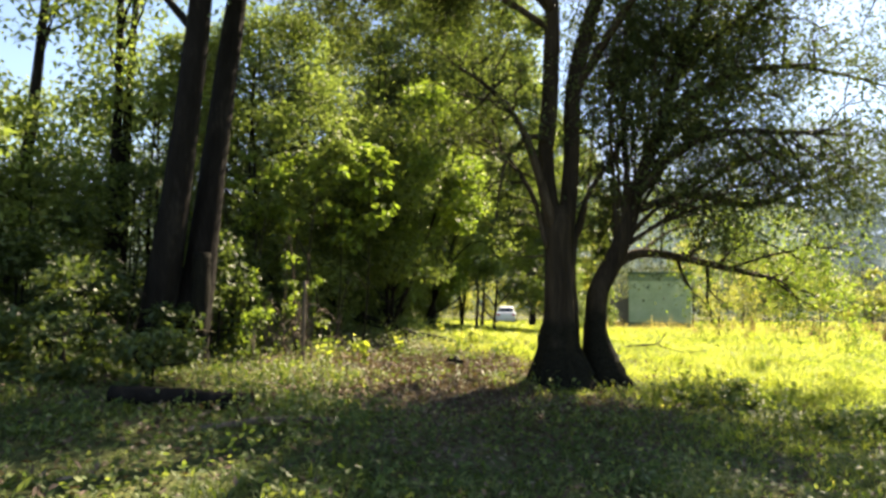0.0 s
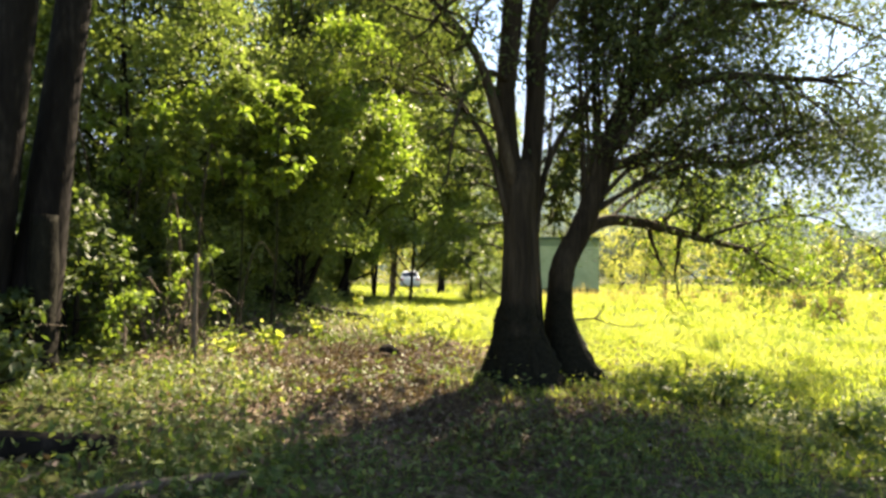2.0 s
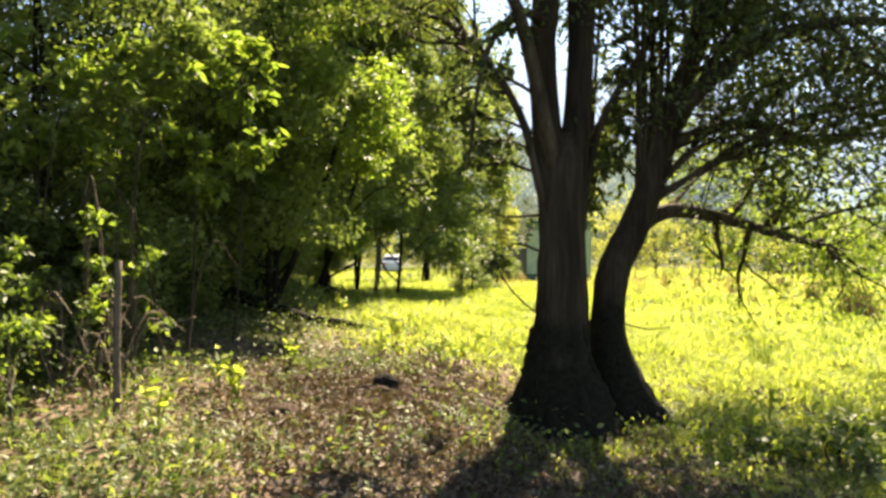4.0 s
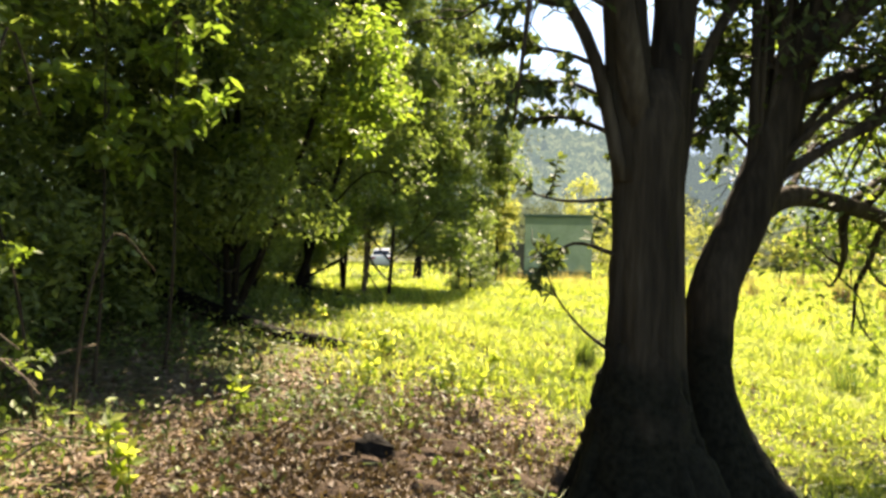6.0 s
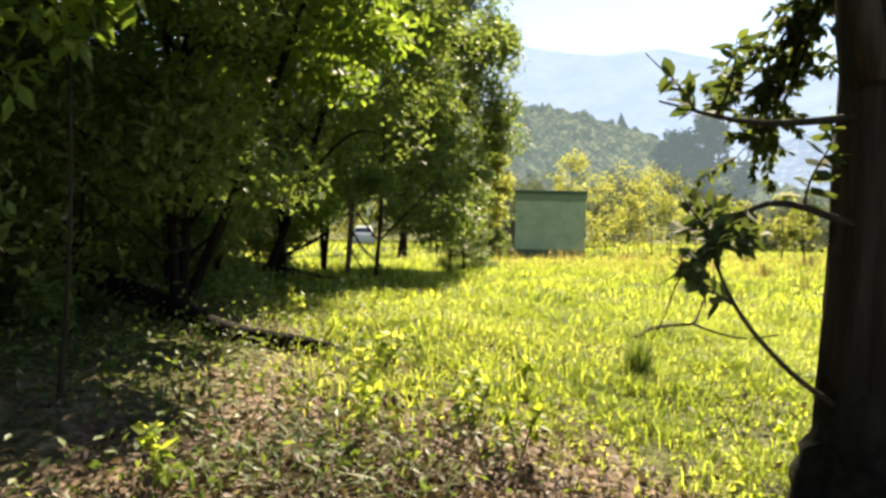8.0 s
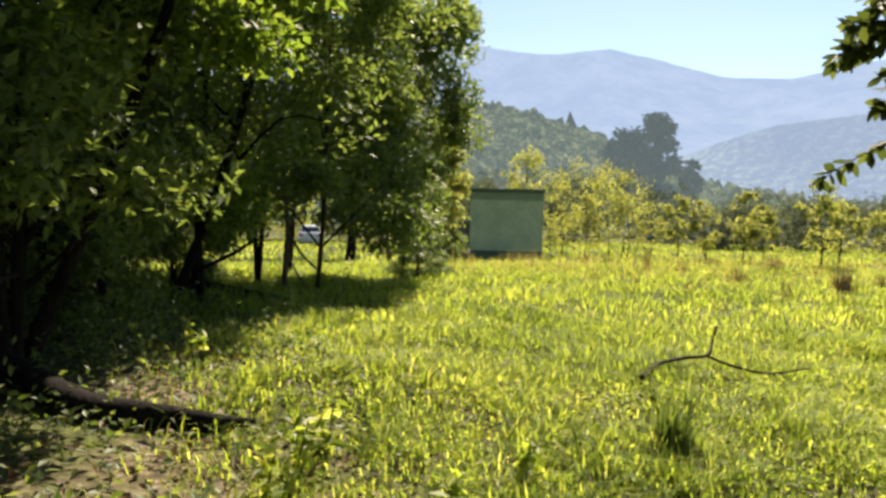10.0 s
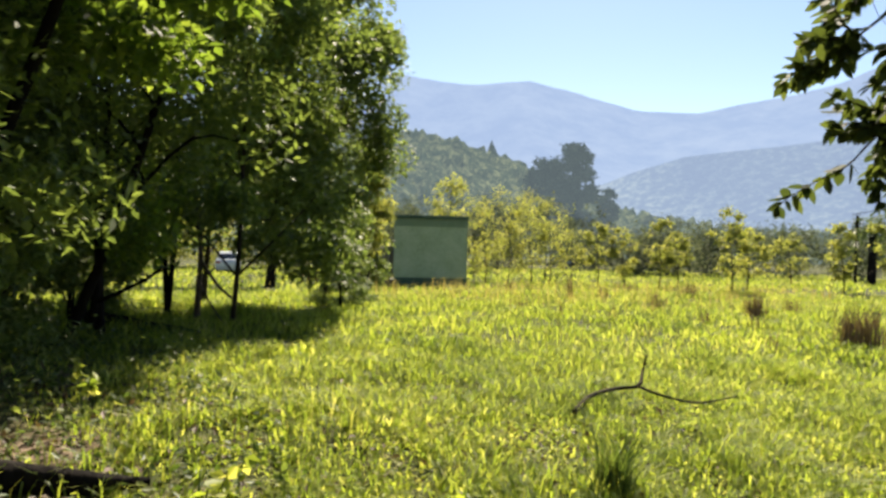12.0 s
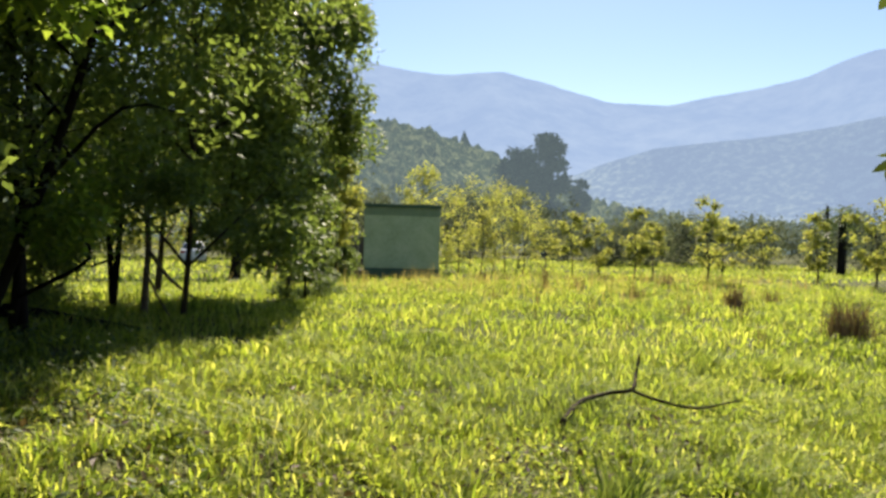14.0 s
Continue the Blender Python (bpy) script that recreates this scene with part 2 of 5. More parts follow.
def build_ground():
    gx, gy = spaced(16, 0.25, 3200), spaced(20, 0.25, 3200) + 12
    X, Y = np.meshgrid(gx, gy)
    V = np.stack([X, Y, ground_z(X, Y)], -1).reshape(-1, 3)
    w, h = len(gx), len(gy)
    i = (np.arange(h - 1)[:, None] * w + np.arange(w - 1)[None]).ravel()
    F = np.stack([i, i + 1, i + w + 1, i + w], 1)
    m, n, l = material("meadow_soil")
    pos = n.new("ShaderNodeTexCoord")
    a = n.new("ShaderNodeTexNoise")
    a.inputs["Scale"].default_value, a.inputs["Detail"].default_value = 0.7, 8
    b = n.new("ShaderNodeTexNoise")
    b.inputs["Scale"].default_value, b.inputs["Detail"].default_value = 14, 6
    l.new(pos.outputs["Object"], a.inputs["Vector"])
    l.new(pos.outputs["Object"], b.inputs["Vector"])
    # Grass ramp is kept dark: shade between the blades is put into it.
    grass = ramp(n, [(0.3, (0.03, 0.036, 0.013)), (0.55, (0.07, 0.078, 0.026)), (0.75, (0.14, 0.135, 0.055))])
    soil = ramp(n, [(0.3, (0.05, 0.034, 0.024)), (0.5, (0.12, 0.085, 0.06)), (0.72, (0.25, 0.19, 0.14))])
    l.new(b.outputs["Fac"], grass.inputs[0])
    l.new(b.outputs["Fac"], soil.inputs[0])
    sep = n.new("ShaderNodeVectorMath")
    sep.operation = "DISTANCE"
    flat = n.new("ShaderNodeMapping")
    flat.inputs["Scale"].default_value = (1, 0.62, 0)
    l.new(pos.outputs["Object"], flat.inputs[0])
    l.new(flat.outputs[0], sep.inputs[0])
    sep.inputs[1].default_value = (0.1, 5.75, 0)
    near = n.new("ShaderNodeMapRange")
    near.inputs["From Min"].default_value, near.inputs["From Max"].default_value = 1.1, 3.6
    near.inputs["To Min"].default_value, near.inputs["To Max"].default_value = 0.42, -0.25
    l.new(sep.outputs["Value"], near.inputs["Value"])
    add = n.new("ShaderNodeMath")
    l.new(a.outputs["Fac"], add.inputs[0])
    l.new(near.outputs[0], add.inputs[1])
    cut = n.new("ShaderNodeMapRange")
    cut.inputs["From Min"].default_value, cut.inputs["From Max"].default_value = 0.5, 0.7
    l.new(add.outputs[0], cut.inputs["Value"])
    mix = n.new("ShaderNodeMix")
    mix.data_type = "RGBA"
    l.new(cut.outputs[0], mix.inputs["Factor"])
    l.new(grass.outputs[0], mix.inputs["A"])
    l.new(soil.outputs[0], mix.inputs["B"])
    p = n.new("ShaderNodeBsdfPrincipled")
    p.inputs["Roughness"].default_value = 0.95
    p.inputs["Specular IOR Level"].default_value = 0.1
    l.new(mix.outputs["Result"], p.inputs["Base Color"])
    bm = n.new("ShaderNodeBump")
    bm.inputs["Strength"].default_value, bm.inputs["Distance"].default_value = 0.8, 0.05
    l.new(b.outputs["Fac"], bm.inputs["Height"])
    l.new(bm.outputs[0], p.inputs["Normal"])
    out = n.new("ShaderNodeOutputMaterial")
    l.new(p.outputs[0], out.inputs[0])
    ob = mesh_object("ground", V, F, m, even=True)
    tagged(ob, "grassy meadow ground with bare leaf-strewn soil", "ground", kind="structure")


build_ground()


# ---- far hills ----
def build_ridge(name, profile, near, far, mat, label, seed, rough=0.03, wide=260, deep=26, crowns=0.0):
    """A range of hills: a sheet that climbs from its foot to a crest given by (bearing, elevation) in degrees."""
    rng = np.random.default_rng(seed)
    be = np.linspace(profile[0][0], profile[-1][0], wide)
    el = np.interp(be, [p[0] for p in profile], [p[1] for p in profile]) + 0.95
    k = np.linspace(0, 1, deep)
    wob = sum(rng.uniform(0.3, 1) / f * np.sin(np.radians(be) * f * 9 + rng.uniform(0, 6)) for f in (1, 2, 4, 7, 11, 17))
    rows = []
    for j, kk in enumerate(k):
        d = near + (far - near) * kk
        z = far * np.tan(np.radians(el)) * (kk ** 1.25) - 6 + rough * far * 0.1 * wob * np.sin(math.pi * kk)
        lumps = np.sin(be * 9 + 7 * np.sin(5 * kk)) * np.sin(kk * 31 + 3 * np.sin(be * 2.3)) + 0.6 * np.sin(be * 23 + kk * 40)
        z = z + rough * far * 0.012 * (lumps if kk > 0 else 0 * lumps)
        if crowns:
            z = z + crowns * np.abs(np.interp(np.arange(len(be)), np.arange(0, len(be), 3), rng.normal(size=len(range(0, len(be), 3))))) * (1 if kk > 0 else 0)
        dd = d + far * 0.02 * wob * np.sin(3 * kk + be * 0.3)
        rows.append(np.stack([dd * np.sin(np.radians(be)), dd * np.cos(np.radians(be)), z], -1))
    V = np.array(rows).reshape(-1, 3)
    w = len(be)
    i = (np.arange(len(k) - 1)[:, None] * w + np.arange(w - 1)[None]).ravel()
    F = np.stack([i, i + 1, i + w + 1, i + w], 1)
    return tagged(mesh_object(name, V, F, mat, even=True), label, "hills", kind="structure")


# Haze is an emission mixed into each hill's surface, stronger farther out.
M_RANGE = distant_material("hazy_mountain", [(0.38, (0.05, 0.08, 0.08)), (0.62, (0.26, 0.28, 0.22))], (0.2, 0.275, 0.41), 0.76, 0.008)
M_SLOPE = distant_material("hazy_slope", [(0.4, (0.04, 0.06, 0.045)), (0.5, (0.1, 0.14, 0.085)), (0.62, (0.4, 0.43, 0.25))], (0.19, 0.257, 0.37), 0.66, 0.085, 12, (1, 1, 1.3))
M_HILL = distant_material("wooded_hill_haze_glow", [(0.38, (0.015, 0.03, 0.02)), (0.5, (0.045, 0.065, 0.04)), (0.64, (0.17, 0.19, 0.1))], (0.115, 0.155, 0.175), 0.36, 0.3)
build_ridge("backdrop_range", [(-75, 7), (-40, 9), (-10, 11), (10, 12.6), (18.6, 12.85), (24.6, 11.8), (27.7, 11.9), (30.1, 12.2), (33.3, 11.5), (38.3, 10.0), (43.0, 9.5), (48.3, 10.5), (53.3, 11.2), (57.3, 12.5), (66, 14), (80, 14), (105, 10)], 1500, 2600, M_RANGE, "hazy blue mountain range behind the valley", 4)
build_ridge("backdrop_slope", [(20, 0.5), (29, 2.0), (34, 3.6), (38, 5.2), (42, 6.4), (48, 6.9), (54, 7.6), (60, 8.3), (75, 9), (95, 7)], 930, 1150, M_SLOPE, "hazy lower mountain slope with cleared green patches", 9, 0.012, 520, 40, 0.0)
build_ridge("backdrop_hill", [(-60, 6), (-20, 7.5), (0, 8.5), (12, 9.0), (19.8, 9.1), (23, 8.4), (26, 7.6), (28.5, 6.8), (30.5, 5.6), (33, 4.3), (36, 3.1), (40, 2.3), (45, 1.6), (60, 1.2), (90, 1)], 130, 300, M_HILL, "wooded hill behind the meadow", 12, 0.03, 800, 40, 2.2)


# ---- shapes ----
def curve_points(pts, per=5):
    """A smooth line through the points (Catmull-Rom), each with its radius as the fourth number."""
    P = np.asarray(pts, float)
    P = np.vstack([2 * P[0] - P[1], P, 2 * P[-1] - P[-2]])
    out = []
    for i in range(1, len(P) - 2):
        a, b, c, d = P[i - 1:i + 3]
        for t in np.linspace(0, 1, per, endpoint=False):
            out.append(0.5 * ((2 * b) + (c - a) * t + (2 * a - 5 * b + 4 * c - d) * t * t + (3 * b - a - 3 * c + d) * t ** 3))
    out.append(P[-2])
    out = np.array(out)
    out[:, 3] = np.maximum(out[:, 3], 0.002)
    return out


class Shape:
    """Gathers vertices and faces of one mesh."""

    def __init__(self):
        self.v, self.f, self.n = [], [], 0

    def add(self, verts, faces):
        self.v.append(np.asarray(verts, float))
        self.f.extend([tuple(int(k) + self.n for k in f) for f in faces])
        self.n += len(verts)

    def tube(self, pts, sides=7, knobs=0.0, seed=0, per=5, caps=True):
        L = curve_points(pts, per)
        rng = np.random.default_rng(seed)
        n = len(L)
        ang = np.linspace(0, 2 * math.pi, sides, endpoint=False)
        up = np.array([0.31, 0.17, 0.93])
        rings = []
        ph = rng.uniform(0, 6.28, 6)
        for i in range(n):
            d = L[min(i + 1, n - 1), :3] - L[max(i - 1, 0), :3]
            d = d / (np.linalg.norm(d) + 1e-9)
            ref = up if abs(d @ up) < 0.93 else np.array([1.0, 0.1, 0])
            s = np.cross(d, ref)
            s /= np.linalg.norm(s)
            u = np.cross(s, d)
            r = L[i, 3] * (1 + knobs * (0.5 * np.sin(3 * ang + ph[0] + 0.25 * i) + 0.35 * np.sin(5 * ang + ph[1] - 0.4 * i) + 0.5 * rng.normal(size=sides) * 0.5))
            rings.append(L[i, :3] + r[:, None] * (np.cos(ang)[:, None] * s + np.sin(ang)[:, None] * u))
        V = np.vstack(rings)
        F = []
        for i in range(n - 1):
            for k in range(sides):
                a, b = i * sides + k, i * sides + (k + 1) % sides
                F.append((a, b, b + sides, a + sides))
        if caps:
            F.append(tuple(reversed(range(sides))))
            F.append(tuple((n - 1) * sides + k for k in range(sides)))
        self.add(V, F)
        return L

    def box(self, lo, hi):
        x0, y0, z0 = lo
        x1, y1, z1 = hi
        self.add([(x0, y0, z0), (x1, y0, z0), (x1, y1, z0), (x0, y1, z0), (x0, y0, z1), (x1, y0, z1), (x1, y1, z1), (x0, y1, z1)],
                 [(3, 2, 1, 0), (4, 5, 6, 7), (0, 1, 5, 4), (1, 2, 6, 5), (2, 3, 7, 6), (3, 0, 4, 7)])

    def make(self, name, mat, parent=None, label="", even=True):
        return mesh_object(name, np.vstack(self.v), self.f, mat, parent, label, even)


def leaves(centres, length, width, rng, droop=0.5, fold=0.25, spread=0.25, axis=None):
    """Leaf blades, each a folded pointed quad. Returns vertices and faces."""
    C = np.asarray(centres, float)
    n = len(C)
    d = rng.normal(size=(n, 3))
    d[:, 2] = d[:, 2] * 0.6 - droop
    if axis is not None:
        d = d * 0.6 + axis
    d /= np.linalg.norm(d, axis=1)[:, None] + 1e-9
    s = np.cross(d, rng.normal(size=(n, 3)) * 0.5 + np.array([0, 0, 1.0]))
    s /= np.linalg.norm(s, axis=1)[:, None] + 1e-9
    u = np.cross(s, d)
    L = length * rng.uniform(1 - spread, 1 + spread, n)[:, None]
    W = width * rng.uniform(1 - spread, 1 + spread, n)[:, None] * 0.5
    mid = C + d * L * 0.45 + u * W * fold
    V = np.stack([C, mid + s * W, C + d * L, mid - s * W], 1).reshape(-1, 3)
    F = np.arange(n * 4, dtype=np.int32).reshape(n, 4)
    return V, F


def oval_leaves(centres, length, width, rng, droop=0.5, axis=None):
    """Rounded leaf blades that bend along their length, for foliage close at hand."""
    C = np.asarray(centres, float)
    n = len(C)
    d = rng.normal(size=(n, 3))
    d[:, 2] = d[:, 2] * 0.6 - droop
    if axis is not None:
        d = d * 0.35 + axis
    d /= np.linalg.norm(d, axis=1)[:, None] + 1e-9
    s = np.cross(d, rng.normal(size=(n, 3)) * 0.5 + np.array([0, 0, 1.0]))
    s /= np.linalg.norm(s, axis=1)[:, None] + 1e-9
    u = np.cross(s, d)
    L = length * rng.uniform(0.65, 1.25, n)[:, None]
    W = width * rng.uniform(0.75, 1.25, n)[:, None] * 0.5
    bend = rng.uniform(-0.05, 0.3, n)[:, None]
    rim = [(0, 0), (0.18, 0.62), (0.45, 1), (0.75, 0.72), (1, 0), (0.75, -0.72), (0.45, -1), (0.18, -0.62)]
    V = np.stack([C + d * L * t + s * W * w - u * L * bend * t * t for t, w in rim], 1).reshape(-1, 3)
    return V, np.arange(n * 8, dtype=np.int32).reshape(n, 8)


def grown(rng, start, heading, length, radius, level, out, tips, lift=0.12, wander=0.35, kids=(3, 5)):
    """A wandering branch with side branches; tubes go to out, leafy places to tips."""
    steps = 5
    p, d = np.array(start, float), np.array(heading, float)
    d /= np.linalg.norm(d)
    pts = [(*p, radius)]
    for i in range(steps):
        d = d + rng.normal(size=3) * wander * 0.5 + np.array([0, 0, lift * 0.5])
        d /= np.linalg.norm(d)
        p = p + d * length / steps
        pts.append((*p, radius * (1 - 0.75 * (i + 1) / steps)))
        if level == 0 or i >= 2:
            tips.append((p.copy(), d.copy()))
    out.append((pts, level))
    if level > 0:
        for _ in range(rng.integers(*kids) + 0):
            k = rng.integers(1, steps + 1)
            q = np.array(pts[k][:3])
            side = rng.normal(size=3)
            side -= d * (side @ d)
            side /= np.linalg.norm(side) + 1e-9
            grown(rng, q, d * 0.75 + side * 0.8, length * rng.uniform(0.45, 0.7), pts[k][3] * 0.6 + 0.002, level - 1, out, tips, lift, wander, kids)


def clump(rng, tips, per, radius, drop=0.3):
    """Leaf places round the tips of twigs."""
    T = np.array([t[0] for t in tips])
    C = np.repeat(T, per, 0)
    off = rng.normal(size=C.shape) * radius
    off[:, 2] = off[:, 2] * 0.8 - radius * drop
    return C + off


def thing(name, x, y, label, category, group="", z=None):
    ob = new(name)
    ob.location = (x, y, float(ground_z(x, y)) if z is None else z)
    return tagged(ob, label, category, group)


def settle(ob, parent):
    """Keeps a part, built in world places, where it is under its thing."""
    ob.parent = parent
    ob.matrix_parent_inverse = Matrix.Translation(parent.location).inverted()
    return ob


# ---- the great tree beside the path ----
def main_tree():
    def set_out(pts):
        return [(x * 1.022, y * 1.022, 1.5 + (z - 1.5) * 1.022, r) for x, y, z, r in pts]

    rng = np.random.default_rng(11)
    tree = thing("tree", 1.63, 9.25, "large dark multi-stemmed tree with flared roots and a spreading crown", "tree")
    g = float(ground_z(1.63, 9.25))
    stems = [
        ("trunk", [(1.53, 9.04, g - 0.2, 0.47), (1.52, 9.04, g + 0.12, 0.4), (1.5, 9.04, g + 0.45, 0.28), (1.49, 9.04, 1.25, 0.185), (1.49, 9.04, 2.0, 0.175), (1.5, 9.05, 2.42, 0.185), (1.51, 9.06, 2.66, 0.11)], 20),
        ("stem", [(1.45, 9.04, 2.1, 0.14), (1.38, 9.06, 2.7, 0.12), (1.33, 9.05, 3.3, 0.11), (1.38, 9.0, 4.2, 0.115), (1.4, 8.95, 5.4, 0.1), (1.3, 8.9, 7.2, 0.07), (1.1, 8.9, 8.8, 0.03)], 12),
        ("stem", [(1.55, 9.05, 2.0, 0.13), (1.63, 9.08, 2.7, 0.115), (1.68, 9.12, 3.3, 0.11), (1.72, 9.14, 4.3, 0.12), (2.0, 9.16, 5.4, 0.1), (2.5, 9.2, 7.0, 0.07), (2.9, 9.3, 8.6, 0.03)], 12),
        ("stem", [(2.2, 9.3, g - 0.2, 0.36), (2.12, 9.3, g + 0.2, 0.27), (2.03, 9.32, 1.0, 0.165), (2.07, 9.32, 1.53, 0.14), (2.25, 9.34, 1.91, 0.135), (2.47, 9.36, 2.44, 0.12), (2.61, 9.33, 2.98, 0.1), (2.87, 9.28, 3.66, 0.08), (3.13, 9.23, 4.5, 0.06), (3.4, 9.17, 5.4, 0.045), (3.7, 9.1, 6.6, 0.02)], 14),
        ("stem", [(1.74, 9.08, g + 0.1, 0.075), (1.72, 9.1, 1.2, 0.05), (1.7, 9.12, 2.0, 0.042), (1.9, 9.2, 2.8, 0.036), (2.4, 9.3, 3.6, 0.03), (2.7, 9.2, 4.6, 0.01)], 8),
        ("root_flare", [(1.53, 9.03, g - 0.25, 0.55), (1.52, 9.03, g + 0.05, 0.47), (1.51, 9.03, g + 0.3, 0.37), (1.49, 9.03, g + 0.48, 0.31), (1.48, 9.03, g + 0.62, 0.268), (1.48, 9.03, g + 0.78, 0.225), (1.49, 9.03, g + 1.0, 0.17)], 22),
        ("root_flare", [(2.22, 9.28, g - 0.3, 0.42), (2.17, 9.28, g + 0.0, 0.34), (2.12, 9.29, g + 0.25, 0.26), (2.06, 9.3, g + 0.45, 0.2), (2.04, 9.31, g + 0.55, 0.14)], 18),
    ]
    for name, pts, sides in stems:
        s = Shape()
        flare = name == "root_flare"
        s.tube(set_out(pts), sides, 0.1 if flare else 0.09, len(pts), per=6)
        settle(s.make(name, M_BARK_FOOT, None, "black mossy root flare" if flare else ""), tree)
    for k in range(10):
        a = k * 0.628 + rng.uniform(-0.25, 0.25)
        thick, turn = rng.uniform(0.035, 0.06), rng.uniform(-0.25, 0.25)
        pts = []
        for q, (z, r) in enumerate([(g - 0.1, 0.47), (g + 0.12, 0.4), (g + 0.45, 0.27), (g + 0.75, 0.175), (1.5, 0.15), (2.0, 0.142), (2.45, 0.138)]):
            b = a + turn * q / 6
            pts.append((1.495 + r * math.cos(b), 9.04 + r * math.sin(b), z, thick * (1.25 - 0.1 * q)))
        s = Shape()
        s.tube(set_out(pts), 8, 0.14, 30 + k, per=4)
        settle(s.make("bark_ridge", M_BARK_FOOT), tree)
    for k in range(11):
        a = k * 2 * math.pi / 11 + rng.uniform(-0.2, 0.2)
        cx = 1.56 if math.cos(a) < 0.3 else 2.09
        cy = 9.24 if math.cos(a) < 0.3 else 9.5
        dx, dy, reach = math.cos(a), math.sin(a), rng.uniform(0.42, 0.66)
        pts = []
        for q, r in ((0.0, 0.09), (0.2, 0.13), (0.42, 0.12), (0.75, 0.09), (1.1, 0.04)):
            x, y = cx + dx * reach * q, cy + dy * reach * q
            pts.append((x, y, float(ground_z(x, y)) + 0.62 * max(0, 1 - q) ** 2 - 0.02, r))
        s = Shape()
        s.tube(pts, 8, 0.15, k)
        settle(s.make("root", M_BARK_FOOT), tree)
    limbs = [
        [(2.2, 9.34, 1.86, 0.09), (2.65, 9.49, 2.08, 0.07), (3.25, 9.69, 2.05, 0.06), (4.08, 10.0, 1.91, 0.05), (4.87, 10.31, 1.77, 0.035), (5.7, 10.6, 1.5, 0.014)],
        [(2.5, 9.34, 2.75, 0.07), (3.04, 9.0, 3.37, 0.06), (3.58, 8.69, 3.57, 0.045), (4.21, 8.39, 3.5, 0.03), (4.8, 8.1, 3.4, 0.012)],
        [(2.5, 9.34, 2.62, 0.065), (3.33, 9.43, 2.88, 0.055), (4.22, 9.54, 2.75, 0.045), (4.97, 9.62, 3.0, 0.03), (5.9, 9.71, 3.3, 0.012)],
        [(2.7, 9.31, 3.2, 0.06), (3.2, 9.5, 4.0, 0.05), (3.9, 9.7, 4.5, 0.04), (4.8, 9.8, 4.8, 0.025), (5.6, 9.9, 4.9, 0.01)],
        [(2.55, 9.35, 2.7, 0.05), (2.7, 9.9, 3.1, 0.04), (2.6, 10.45, 3.15, 0.026), (2.55, 10.82, 2.8, 0.014), (2.47, 10.95, 2.35, 0.005)],
        [(1.44, 9.0, 2.3, 0.075), (1.02, 8.69, 3.5, 0.05), (0.58, 8.55, 4.04, 0.032), (0.08, 8.43, 4.35, 0.015)],
        [(1.34, 9.0, 2.1, 0.04), (1.13, 9.03, 2.84, 0.034), (0.7, 9.19, 3.46, 0.026), (0.18, 9.38, 3.73, 0.012)],
        [(1.38, 9.0, 3.5, 0.045), (1.05, 8.75, 3.5, 0.035), (0.75, 8.58, 3.1, 0.02), (0.62, 8.52, 2.3, 0.006)],
        [(1.72, 9.14, 4.2, 0.07), (2.2, 8.7, 5.0, 0.055), (2.8, 8.0, 5.8, 0.04), (3.5, 7.2, 6.3, 0.02), (4.0, 6.6, 6.4, 0.008)],
        [(1.4, 8.95, 5.2, 0.07), (0.9, 8.3, 6.0, 0.055), (0.2, 7.6, 6.7, 0.035), (-0.6, 6.9, 7.0, 0.01)],
        [(1.35, 8.92, 6.2, 0.06), (0.6, 9.3, 7.2, 0.045), (-0.3, 9.6, 7.9, 0.02)],
        [(2.0, 9.16, 5.4, 0.07), (2.7, 9.9, 6.4, 0.05), (3.6, 10.6, 7.1, 0.03), (4.4, 11.0, 7.3, 0.01)],
        [(2.4, 9.2, 6.7, 0.05), (3.2, 8.6, 7.5, 0.035), (4.2, 8.2, 8.0, 0.012)],
        [(2.3, 9.34, 2.1, 0.035), (2.28, 9.3, 3.0, 0.028), (2.22, 9.25, 4.0, 0.02), (2.3, 9.2, 5.2, 0.008)],
        [(2.4, 9.36, 2.35, 0.035), (2.48, 9.45, 3.2, 0.028), (2.5, 9.5, 4.2, 0.02), (2.7, 9.5, 5.4, 0.008)],
        [(2.5, 9.36, 2.55, 0.03), (2.66, 9.2, 3.4, 0.026), (2.75, 9.05, 4.3, 0.018), (2.85, 8.95, 5.3, 0.008)],
        [(1.58, 9.2, 1.9, 0.03), (1.9, 9.5, 2.5, 0.026), (2.05, 9.7, 3.3, 0.02), (2.15, 9.8, 4.4, 0.008)],
        [(1.36, 9.03, 1.2, 0.01), (1.2, 9.1, 1.32, 0.008), (1.06, 9.16, 1.5, 0.006), (0.98, 9.2, 1.72, 0.003)],
        [(1.4, 9.03, 2.02, 0.014), (1.1, 9.15, 2.0, 0.009), (0.86, 9.25, 2.06, 0.003)],
        [(2.6, 10.45, 3.15, 0.014), (2.6, 10.8, 2.75, 0.009), (2.55, 11.0, 2.2, 0.003)],
    ]
    spine = curve_points(stems[3][1], 6)
    for k in range(16):
        a = spine[rng.integers(26, 52), :3]
        e = np.array([rng.uniform(0.2, 2.3), rng.uniform(-1.3, 0.9), rng.uniform(0.3, 2.2)])
        m = a + e * 0.5 + np.array([0, 0, 0.25])
        limbs.append([(*a, 0.03), (*m, 0.02), (*(a + e), 0.006)])
    for k in range(11):
        a = spine[rng.integers(24, 44), :3]
        e = np.array([rng.uniform(-0.25, 0.45), rng.uniform(-0.35, 0.35), rng.uniform(1.6, 3.0)])
        m = a + e * 0.4 + np.array([rng.uniform(-0.1, 0.1), rng.uniform(-0.1, 0.1), 0])
        limbs.append([(*a, 0.024), (*m, 0.018), (*(a + e), 0.006)])
